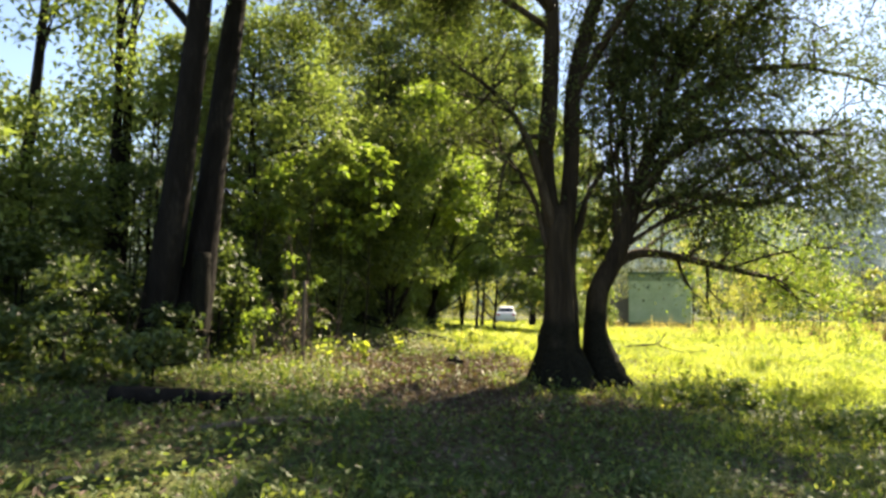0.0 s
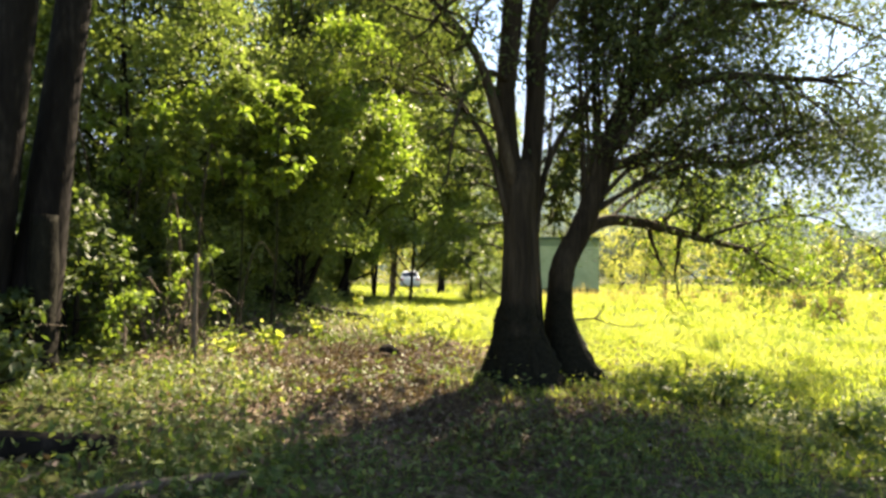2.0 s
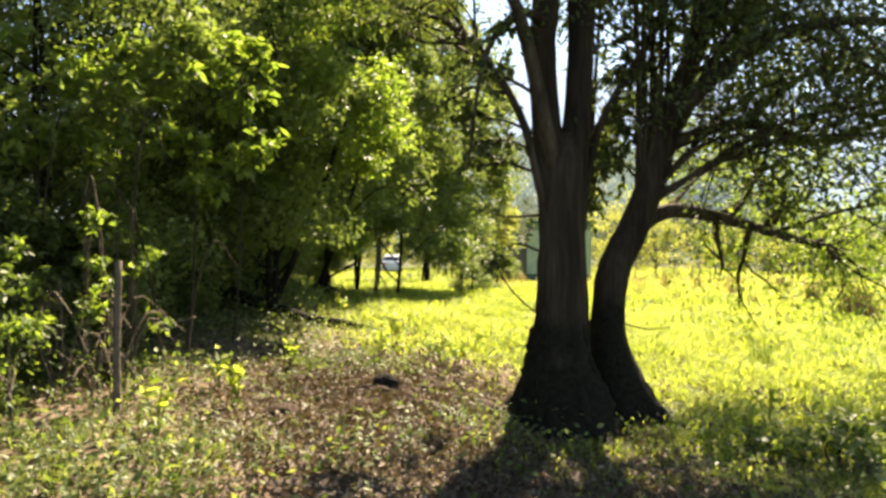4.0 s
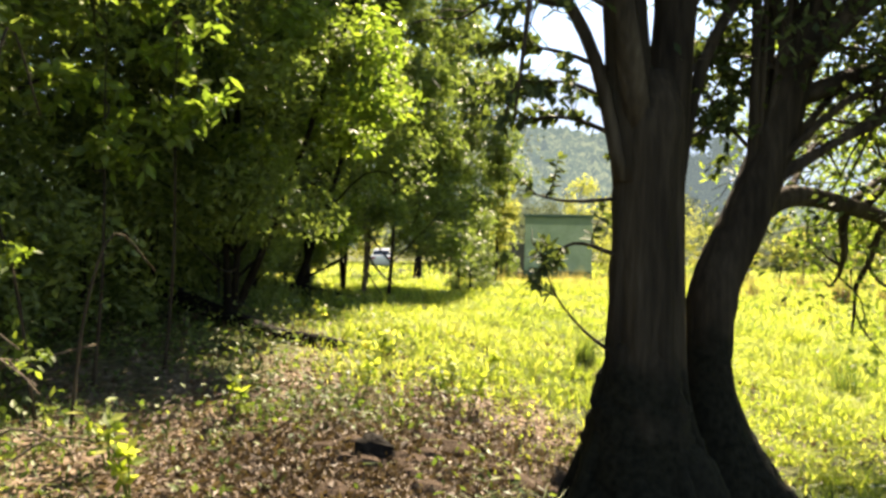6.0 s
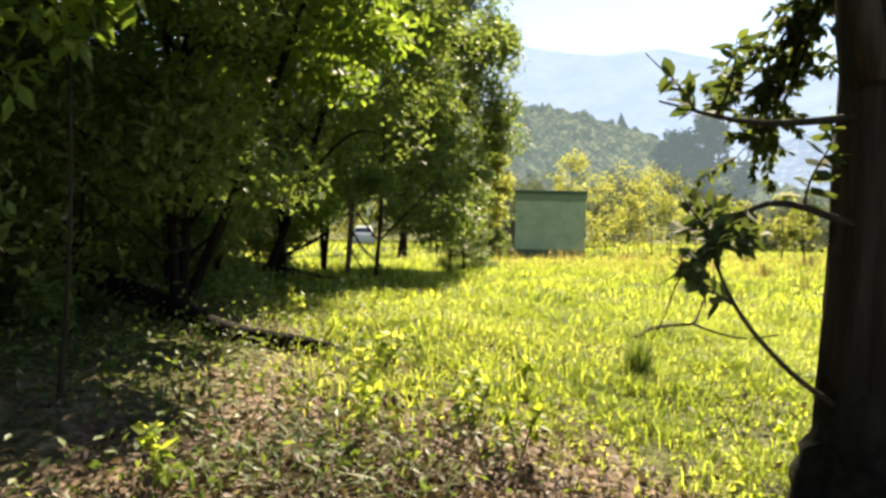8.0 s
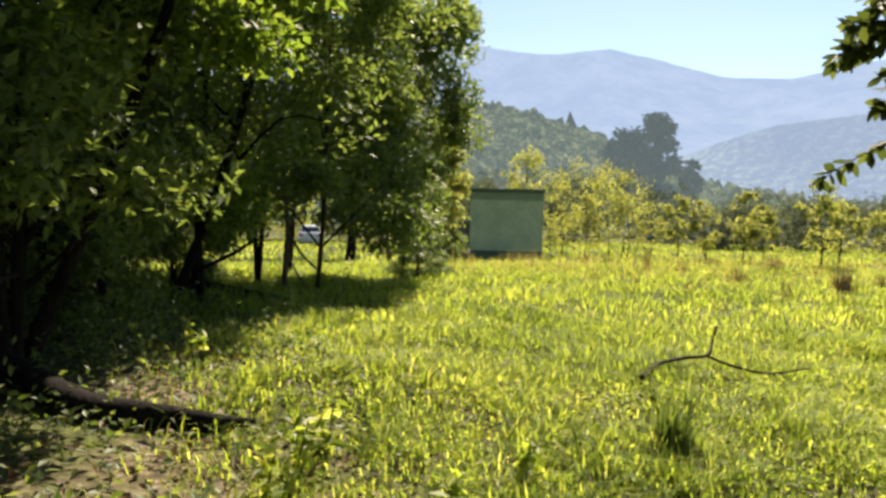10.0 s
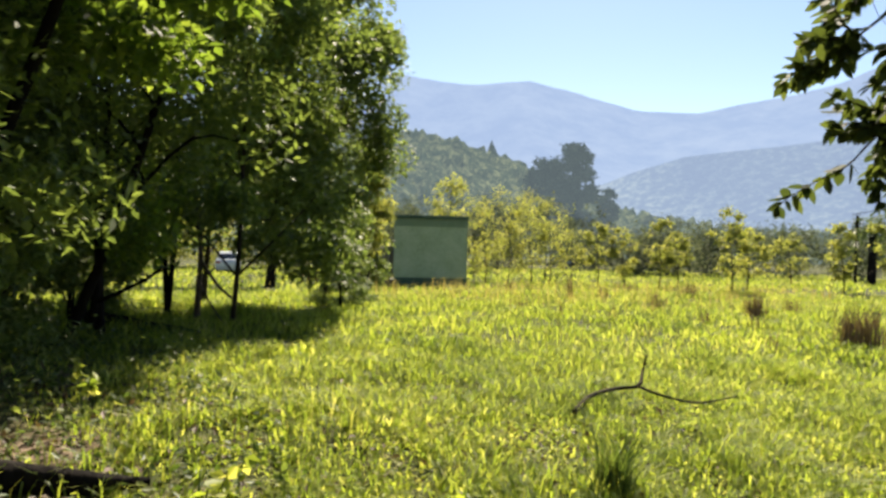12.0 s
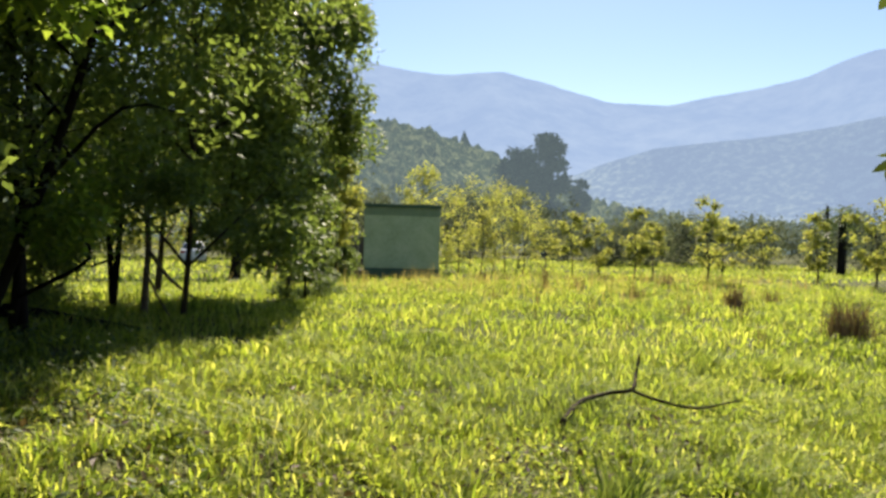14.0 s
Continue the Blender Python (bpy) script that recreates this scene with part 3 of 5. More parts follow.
    # high spreading limbs over the meadow
    outer = len(limbs)
    limbs += [
        [(3.0, 9.25, 4.0, 0.05), (4.0, 9.4, 4.6, 0.042), (5.2, 9.6, 4.7, 0.03), (6.6, 9.9, 4.5, 0.01)],
        [(3.13, 9.23, 4.5, 0.05), (4.1, 9.0, 5.3, 0.04), (5.3, 8.8, 5.6, 0.028), (6.5, 8.6, 5.5, 0.01)],
        [(3.33, 9.43, 2.88, 0.045), (4.4, 9.9, 3.5, 0.035), (5.6, 10.3, 3.6, 0.024), (6.9, 10.6, 3.2, 0.008)],
        [(3.4, 9.17, 5.4, 0.045), (4.3, 9.5, 6.3, 0.035), (5.4, 9.9, 6.6, 0.02), (6.4, 10.2, 6.4, 0.008)],
    ]
    # Added limbs, high out of view, that shade the ground at left.
    limbs += [
        [(1.4, 8.95, 5.2, 0.045), (1.0, 9.6, 6.0, 0.036), (0.6, 10.2, 6.4, 0.024), (0.2, 10.8, 6.3, 0.008)],
        [(1.4, 8.95, 5.6, 0.045), (0.9, 8.7, 6.2, 0.036), (0.3, 8.9, 6.5, 0.024), (-0.3, 9.2, 6.4, 0.008)],
        [(1.38, 8.95, 5.0, 0.05), (0.4, 9.25, 5.7, 0.04), (-0.7, 9.55, 5.9, 0.026), (-1.7, 9.8, 5.7, 0.008)],
        [(1.35, 8.92, 5.8, 0.05), (0.3, 8.6, 6.5, 0.036), (-0.8, 8.3, 6.7, 0.022), (-1.8, 8.0, 6.4, 0.008)],
    ]
    # low limbs whose leaves get the brighter colour, as if sun shone through
    lit = len(limbs)
    limbs += [
        [(3.25, 9.69, 2.05, 0.03), (4.2, 10.3, 2.35, 0.024), (5.2, 10.9, 2.3, 0.016), (6.2, 11.3, 1.9, 0.006)],
        [(4.08, 10.0, 1.91, 0.024), (4.9, 10.0, 2.15, 0.018), (5.7, 10.0, 2.2, 0.012), (6.5, 10.0, 1.8, 0.005)],
        [(2.65, 9.49, 2.08, 0.026), (3.4, 10.2, 2.5, 0.02), (4.1, 10.9, 2.6, 0.014), (4.8, 11.5, 2.4, 0.005)],
    ]
    # short leafy shoots beside the trunk
    shoots = len(limbs)
    limbs += [
        [(1.36, 9.0, 2.3, 0.016), (1.1, 9.1, 2.42, 0.011), (0.84, 9.22, 2.42, 0.004)],
        [(2.55, 10.7, 2.95, 0.012), (2.5, 10.95, 2.65, 0.008), (2.38, 11.05, 2.5, 0.003)],
        [(2.55, 10.75, 2.8, 0.01), (2.55, 10.95, 2.35, 0.007), (2.42, 11.05, 2.12, 0.003)],
        [(2.6, 10.45, 3.15, 0.012), (2.6, 10.95, 2.95, 0.008), (2.58, 11.15, 2.75, 0.003)],
        [(2.6, 10.5, 3.1, 0.01), (2.75, 10.95, 2.7, 0.007), (2.72, 11.15, 2.3, 0.003)],
        [(2.6, 10.6, 3.0, 0.01), (2.62, 10.9, 2.5, 0.007), (2.55, 11.0, 2.25, 0.003)],
        [(1.36, 9.0, 2.9, 0.018), (1.05, 9.1, 3.1, 0.012), (0.7, 9.24, 3.2, 0.004)],
        [(1.36, 9.02, 2.45, 0.014), (1.12, 9.12, 2.6, 0.01), (0.9, 9.22, 2.62, 0.004)],
        [(1.7, 9.12, 2.6, 0.014), (2.0, 9.3, 2.9, 0.01), (2.25, 9.45, 2.95, 0.004)],
        [(2.35, 9.36, 2.3, 0.014), (2.12, 9.45, 2.6, 0.01), (1.98, 9.5, 2.95, 0.004)],
        [(1.7, 9.12, 3.3, 0.014), (2.05, 9.35, 3.5, 0.01), (2.35, 9.5, 3.4, 0.004)],
        [(1.72, 9.13, 2.3, 0.012), (2.0, 9.3, 2.45, 0.009), (2.2, 9.45, 2.4, 0.004)],
        [(2.45, 9.36, 2.45, 0.012), (2.25, 9.5, 2.85, 0.009), (2.15, 9.55, 3.2, 0.004)],
        [(1.72, 9.13, 2.9, 0.012), (1.95, 9.3, 3.2, 0.009), (2.15, 9.4, 3.25, 0.004)],
        [(1.34, 9.02, 1.72, 0.013), (1.14, 9.14, 1.78, 0.009), (0.98, 9.22, 1.64, 0.004)],
        [(1.36, 9.0, 2.6, 0.018), (1.08, 9.14, 2.76, 0.012), (0.8, 9.26, 2.82, 0.004)],
    ]
    tips, near_tips, thin_tips, lit_tips, twigs = [], [], [], [], []
    for i, pts in enumerate(limbs):
        s = Shape()
        L = s.tube(set_out(pts), 8, 0.06, i)
        settle(s.make("limb", M_BARK), tree)
        n = len(L)
        bare = i in (13, 14, 15, 16)
        small = i in (4, 7, 17, 18, 19) or i >= shoots
        leafy = near_tips if small else lit_tips if lit <= i < shoots or i == 0 else tips if lit - 4 <= i < lit else thin_tips if i > 19 else tips
        count = 4 if bare else 2 if i in (17, 18) else 6 if i >= shoots else 17 if lit <= i < shoots else 30 if lit - 4 <= i < lit else 16 if i >= outer else 10 if i > 18 else 30 if i == 4 else 13
        for k in range(count):
            j = int(n * rng.uniform(0.3 if not bare else 0.6, 0.98))
            j = min(max(j, 1), n - 2)
            d = L[j + 1, :3] - L[j - 1, :3]
            d /= np.linalg.norm(d)
            side = rng.normal(size=3)
            side[2] = side[2] * 0.7 + (0.1 if i > 7 else -0.05)
            grown(rng, L[j, :3], d * 0.6 + side * 0.7, (0.24 if small else rng.uniform(0.7, 1.25)), 0.006 if small else max(0.009, L[j, 3] * 0.6), 0 if small or bare else 1, twigs, leafy, -0.05 if i < 8 else 0.1, 0.45, (2, 4))
        grown(rng, L[-1, :3], L[-1, :3] - L[-3, :3], 0.3 if small else 0.8, 0.004 if small else 0.008, 0 if small else 1, twigs, leafy, -0.1, 0.4, (3, 5))

    def off_way(P, room=0.62):
        """True where a head's room along the trodden way stays free."""
        P = np.atleast_2d(np.asarray(P, float))
        way = np.interp(P[:, 1], [6.0, 8.0, 9.0, 9.6, 10.5], [-0.26, -0.1, 0.15, 0.34, 0.7])
        return np.hypot(P[:, 0] - way, P[:, 2] - 1.75) > room

    s, held = Shape(), set()
    for pts, level in twigs:
        if not off_way([p[:3] for p in pts]).all():
            continue
        s.tube(pts, 4, 0, 1, per=2, caps=False)
        held.update(tuple(np.round(p[:3], 4)) for p in pts)
    tips, thin_tips, lit_tips, near_tips = ([t for t in group if tuple(np.round(t[0], 4)) in held] for group in (tips, thin_tips, lit_tips, near_tips))
    tagged(settle(s.make("twig_mass", M_BARK), tree), "fine dark twigs", kind="stuff")
    def clear_of_path(p):
        return p[2] > 1.1 and not (p[1] > 9.3 and p[0] < 2.1 and p[2] < 3.4) and not (p[1] > 10.2 and p[0] < 3.3 and p[2] < 4.6)

    tips, thin_tips = [t for t in tips if clear_of_path(t[0])], [t for t in thin_tips if clear_of_path(t[0])]
    # The last clump adds unseen leaves above 5.4 m to thicken the cast shade.
    C = np.vstack([clump(rng, tips, 11, 0.17), clump(rng, thin_tips, 9, 0.17), clump(rng, [t for t in tips if t[0][2] > 5.4], 6, 0.24)])
    C = C[~((C[:, 1] > 9.25) & (C[:, 0] < 1.95) & (C[:, 2] < 3.6))]
    V, F = leaves(C[off_way(C)], 0.075, 0.032, rng, 0.6)
    settle(mesh_object("crown", V, F, M_LEAF_TREE), tree)
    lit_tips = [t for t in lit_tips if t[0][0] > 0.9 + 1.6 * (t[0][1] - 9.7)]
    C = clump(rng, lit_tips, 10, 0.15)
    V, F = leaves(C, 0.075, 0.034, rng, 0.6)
    settle(mesh_object("crown", V, F, M_LEAF_LIT_TONE, None, "yellow-green leaves coloured as if lit from behind"), tree)
    # whorls of oval leaves along the hanging twigs
    C, A = [], []
    for q, d in near_tips:
        for k in range(7):
            side = rng.normal(size=3)
            side -= d * (side @ d)
            side /= np.linalg.norm(side) + 1e-9
            C.append(q - d * rng.uniform(0, 0.05))
            A.append(d * rng.uniform(0.2, 1.0) + side * 0.9 - np.array([0, 0, 0.35]))
    C, A = np.array(C), np.array(A)
    free = off_way(C, 0.7)
    V, F = oval_leaves(C[free], 0.064, 0.031, rng, 0.3, A[free])
    tagged(settle(mesh_object("hanging_foliage", V, F, M_LEAF_TREE), tree), "dark oval leaves on hanging twigs", kind="stuff")


main_tree()


# ---- thicket and other trees ----
def leafy_tree(name, x, y, height, spread, bottom, count, seed, label, mat=None, bark=None, leaf=(0.1, 0.045), trunk=0.16, lean=(0, 0), group="", stems=1, clumps=70, squash=0.75, column=False, category="tree"):
    """A tree with one or more tapered trunks, limbs and a crown of leafy clumps with gaps."""
    rng = np.random.default_rng(seed)
    mat, bark = mat or M_LEAF_THICKET, bark or M_BARK_DARK
    tree = thing(name, x, y, label, category, group)
    g = float(ground_z(x, y))
    top = np.array([x + lean[0], y + lean[1], g + height * 0.86])
    heads = []
    for k in range(stems):
        a = rng.uniform(0, 6.28)
        ox, oy = (0.0, 0.0) if stems == 1 else (trunk * 1.1 * math.cos(a), trunk * 1.1 * math.sin(a))
        pts = []
        for q in np.linspace(0, 1, 7):
            w = 0.12 * height * 0.1 * np.sin(q * 5 + k * 2)
            pts.append((x + ox * (1 + 2 * q) + lean[0] * q + w, y + oy * (1 + 2 * q) + lean[1] * q - w, g - 0.15 + (height * 0.86 + 0.15) * q, trunk * (1.25 if q == 0 else 1) * (1 - 0.85 * q)))
        s = Shape()
        L = s.tube(pts, 10, 0.08, seed + k)
        settle(s.make("trunk", bark), tree)
        heads.append(L)
    centre = np.array([x + lean[0] * 0.6, y + lean[1] * 0.6, g])
    knots = []
    for k in range(clumps):
        u = rng.uniform(0, 1) ** 0.9
        wide = (1.0 if u < 0.75 else math.sqrt(max(0.05, 1 - ((u - 0.75) / 0.27) ** 2))) * (0.8 + 0.2 * math.sin(math.pi * u))
        if not column:
            wide = math.sqrt(max(0.08, 1 - (2 * u - 1) ** 2))
        a, q = rng.uniform(0, 6.28), rng.uniform(0.1, 1) ** 0.5 * rng.uniform(0.8, 1.08)
        p = centre + np.array([math.cos(a) * q * wide * spread, math.sin(a) * q * wide * spread, bottom + (height - bottom) * u])
        knots.append(p)
        if k % 4 == 0:
            L = heads[k % stems]
            zz = p[2] - rng.uniform(0.3, 0.8) * spread
            j = int(np.clip(np.searchsorted(L[:, 2], zz), 2, len(L) - 2))
            a = L[j, :3]
            m = (a + p) / 2 + rng.normal(size=3) * 0.12 * spread
            s = Shape()
            s.tube([(*a, L[j, 3] * 0.4 + 0.006), (*m, L[j, 3] * 0.25 + 0.006), (*p, 0.005)], 5, 0.05, k, per=3, caps=False)
            settle(s.make("limb", bark), tree)
    knots = np.array(knots)
    share = rng.dirichlet(np.full(clumps, 2.5))
    which = rng.choice(clumps, count, p=share)
    size = spread * rng.uniform(0.2, 0.46, clumps)
    off = rng.normal(size=(count, 3))
    off *= (rng.uniform(0, 1, count) ** 0.45 / (np.linalg.norm(off, axis=1) + 1e-9) * size[which])[:, None]
    off[:, 2] *= squash
    C = knots[which] + off
    C = C[C[:, 2] > ground_z(C[:, 0], C[:, 1]) + 0.03]
    V, F = leaves(C, leaf[0], leaf[1], rng, 0.5)
    settle(mesh_object("crown", V, F, mat), tree)
    return tree


thicket = "trees of the dense thicket"
LBL = "dense dark-green thicket tree with foliage down to the weeds"
# Trees 2 and 6 get extra height out of view, to shade their neighbours.
for i, (x, y, h, r, b, n) in enumerate([
        (-3.15, 11.5, 5.4, 1.55, 0.1, 25000), (-1.15, 14.0, 4.4, 1.35, 1.0, 17000), (-1.4, 16.0, 9.4, 1.7, 1.5, 32000), (-3.6, 13.8, 5.4, 2.0, 0.2, 17000),
        (-4.9, 11.4, 4.8, 1.7, 0.1, 15000), (-2.8, 17.4, 8.2, 2.4, 0.1, 18000), (-0.4, 18.8, 9.4, 1.8, 1.1, 30000), (-6.4, 9.0, 3.4, 1.6, 0.1, 14000), (-7.8, 13.2, 4.2, 2.2, 0.1, 9000), (-5.8, 16.8, 5.6, 2.6, 0.1, 10000), (-2.8, 20.6, 9, 2.3, 0.1, 18000), (0.5, 22.8, 9, 1.9, 1.5, 14000)]):
    # Leaf colour paints the light: tree 6 as sunlit, 2, 3, 5, 10 shaded.
    leafy_tree("thicket_tree", x, y, h, r, b, n, 40 + i, LBL, M_LEAF_LIT_TONE if i == 6 else M_LEAF_TREE if i in (2, 3, 5, 10) else None, group=thicket, trunk=0.05, leaf=(0.095, 0.044) if i in (0, 1, 2) else (0.125, 0.058), stems=2, column=True, clumps=90)
leafy_tree("tree", 1.5, 21.2, 10.5, 2.1, 1.2, 36000, 70, "tall broad green tree at the meadow's edge with drooping branches", bark=M_BARK, trunk=0.04, leaf=(0.15, 0.07), clumps=110, column=True)
leafy_tree("tree", 4.0, 25.5, 7.8, 1.75, 1.4, 34000, 71, "round green tree beside the meadow near the shed", bark=M_BARK, trunk=0.05, leaf=(0.15, 0.07), clumps=90, column=True)
leafy_tree("tree", 6.5, 30.4, 4.3, 0.8, 1.3, 5000, 77, "small bright yellow-green tree beside the shed", M_LEAF_YOUNG, trunk=0.06, leaf=(0.13, 0.07), clumps=40)
leafy_tree("tree", 1.4, 26.5, 11, 2.8, 2.0, 13000, 72, "tall shady tree behind the meadow's edge", bark=M_BARK, trunk=0.06, leaf=(0.2, 0.1), column=True)
leafy_tree("tree", -3.6, 24.5, 10, 3.2, 0.6, 11000, 73, "tall shady tree deep in the thicket", trunk=0.17, leaf=(0.2, 0.1), column=True)
leafy_tree("tree", 4.9, 39.0, 8, 2.4, 3.0, 9000, 74, "green tree beyond the shaded clearing", trunk=0.2, leaf=(0.22, 0.1))
leafy_tree("tree", -2.8, 34.0, 9, 3.6, 2.0, 9000, 75, "green tree beyond the shaded clearing", trunk=0.2, leaf=(0.22, 0.1), column=True)
leafy_tree("tree", 7.4, 34.0, 3.6, 1.0, 0.1, 8000, 76, "bushy green tree beside the shed", trunk=0.08, leaf=(0.17, 0.08), column=True)

leafy_tree("tree", -3.3, 8.2, 12, 2.6, 4.6, 17000, 80, "tall twin-trunked tree with rough dark bark", trunk=0.19, stems=2, lean=(1.0, 0.2), leaf=(0.12, 0.055))
leafy_tree("tree", -5.2, 10.8, 11, 1.7, 4.4, 5000, 81, "slender forked dark tree in the thicket", trunk=0.1, lean=(0.1, 0.3), leaf=(0.12, 0.055), stems=2)
leafy_tree("tree", -6.6, 10.4, 10, 1.8, 4.4, 5000, 82, "slender leaning tree at the thicket's edge", trunk=0.12, lean=(0.7, 0), leaf=(0.12, 0.055))

for i, (x, y, h, r) in enumerate([(3.4, 8.4, 0.34, 0.5), (4.1, 8.0, 0.3, 0.55), (4.9, 7.6, 0.3, 0.55)]):
    leafy_tree("low_bush", x, y, h, r, 0.0, 1100, 260 + i, "low leafy green weed bush beside the tree", M_WEED, leaf=(0.075, 0.038), trunk=0.008, stems=3, clumps=26, column=True, category="bush", group="low weed bushes")
leafy_tree("tree", -0.6, 17.9, 7.0, 1.5, 2.0, 24000, 85, "leaning thicket tree with a crown spread over shaded grass", trunk=0.06, leaf=(0.115, 0.054), lean=(1.9, -0.4), clumps=90, column=True)
leafy_tree("tree", -1.2, 14.4, 4.9, 1.05, 1.8, 7000, 84, "leaning thicket tree with bright lime leaves over the grass", M_LEAF_LIT_TONE, trunk=0.06, leaf=(0.12, 0.056), lean=(1.7, -0.6), clumps=40, column=True)
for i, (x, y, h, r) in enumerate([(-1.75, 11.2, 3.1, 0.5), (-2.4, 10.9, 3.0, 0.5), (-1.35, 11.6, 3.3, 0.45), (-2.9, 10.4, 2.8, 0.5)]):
    leafy_tree("sapling", x, y, h, r, 1.6, 480, 280 + i, "slender sapling with bright lime leaves before the thicket", M_LEAF_LIT_TONE, M_BARK, (0.14, 0.064), 0.016, clumps=16, lean=(0.15, -0.1), group="bright saplings before the thicket")
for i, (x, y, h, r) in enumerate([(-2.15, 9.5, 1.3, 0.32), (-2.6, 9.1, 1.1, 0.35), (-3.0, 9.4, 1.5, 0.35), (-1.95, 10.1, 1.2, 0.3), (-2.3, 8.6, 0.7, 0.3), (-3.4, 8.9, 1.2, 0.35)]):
    leafy_tree("shrub", x, y, h, r, 0.1, 330, 290 + i, "airy shrub with small leaves coloured as sunlit at the thicket's foot", M_LEAF_LIT_TONE, M_DEAD, (0.07, 0.034), 0.008, clumps=16, stems=3, category="bush", group="airy shrubs at the thicket's foot")
brush = "bushes of the undergrowth"
for i, (x, y, h, r, n) in enumerate([(-3.0, 10.1, 1.2, 0.5, 2600), (-2.9, 8.9, 1.4, 0.6, 2600), (-4.3, 8.4, 1.2, 0.6, 2200), (-5.0, 8.2, 1.3, 0.7, 2600), (-5.8, 7.6, 1.2, 0.7, 2600), (-3.0, 10.9, 2.0, 0.6, 3400), (-4.3, 9.6, 2.4, 0.9, 3600), (-5.4, 9.0, 2.2, 0.9, 3600), (-6.6, 7.0, 2.0, 1.0, 3200), (-2.7, 6.6, 0.5, 0.4, 1100), (-3.5, 6.6, 0.6, 0.5, 1500), (-4.3, 6.6, 0.7, 0.6, 1800), (-3.9, 7.4, 1.0, 0.5, 1800), (-5.0, 6.2, 1.0, 0.6, 2400), (-3.1, 7.8, 0.6, 0.4, 1200), (-1.6, 20.2, 2.6, 1.1, 9000), (-1.7, 18.8, 2.8, 1.2, 10000), (-2.9, 18.4, 3.0, 1.2, 9000), (-1.9, 22.6, 3.2, 1.4, 9000), (-3.4, 15.6, 2.8, 1.2, 9000), (-1.2, 17.2, 1.2, 0.8, 4000), (-0.6, 24.6, 1.5, 0.9, 5000), (4.4, 25.4, 1.9, 0.7, 5000), (5.0, 26.6, 1.5, 0.6, 4500), (-2.4, 13.2, 1.6, 0.7, 4000), (-1.4, 15.3, 2.4, 0.9, 6000), (-2.0, 14.3, 2.2, 0.8, 5000), (-1.0, 16.4, 2.2, 0.8, 5000), (-0.7, 20.4, 2.5, 0.8, 6000), (-0.5, 22.6, 2.4, 0.9, 6000), (-3.0, 12.6, 1.5, 0.7, 3000)]):
    leafy_tree("bush", x, y, h, r, 0.02, n, 200 + i, "leafy tangled undergrowth bush at the thicket's foot", M_LEAF_THICKET if y > 12 else M_LEAF_SHADE_TONE, leaf=(0.085, 0.042), trunk=0.02, group=brush, stems=3, clumps=30, column=True, category="bush")


# ---- shed ----
def shed():
    ob = thing("shed", 12.55, 40.1, "small pale-green box shed with a flat roof beside a board lean-to", "shed", z=-0.22)
    ob.rotation_euler = (0, 0, radians(-20))
    ob.scale = (1.23, 1.23, 1.23)
    wall = rough_material("green_painted_wall", [(0.3, (0.28, 0.34, 0.2)), (0.5, (0.38, 0.45, 0.27)), (0.75, (0.5, 0.55, 0.36))], 1.6, 0.8, 0.15, (1, 1, 1), 12)
    dark = rough_material("dark_green_trim", [(0.3, (0.05, 0.09, 0.06)), (0.7, (0.1, 0.15, 0.1))], 2, 0.8, 0.2, (1, 1, 1), 14)
    band = rough_material("green_fascia", [(0.3, (0.16, 0.22, 0.13)), (0.7, (0.24, 0.3, 0.18))], 3, 0.8, 0.2, (1, 1, 1), 16)
    boards = rough_material("grey_boards", [(0.3, (0.08, 0.07, 0.06)), (0.7, (0.2, 0.18, 0.16))], 3, 0.9, 0.4, (1, 1, 0.2), 20)
    def block(name, lo, hi, mat, label=""):
        s = Shape()
        s.box(lo, hi)
        o = s.make(name, mat, ob, label, even=False)
        b = o.modifiers.new("edge", "BEVEL")
        b.width, b.segments = 0.012, 2
    block("wall", (-1.36, -1.3, 0.26), (1.36, 1.3, 2.46), wall)
    block("plinth", (-1.38, -1.32, -0.2), (1.38, 1.32, 0.26), dark, "dark green plinth")
    block("roof", (-1.42, -1.4, 2.46), (1.42, 1.4, 2.58), dark, "dark flat roof slab")
    block("fascia", (-1.375, -1.315, 2.16), (1.375, 1.315, 2.46), band, "darker green fascia band")
    for k in range(6):
        block("board", (-2.5 + k * 0.19, -0.9, -0.1), (-2.32 + k * 0.19, -0.86, 1.25 + 0.03 * (k % 3)), boards, "weathered grey board")
    block("lean_to_roof", (-2.6, -0.95, 1.3), (-1.37, 1.2, 1.36), boards)


shed()


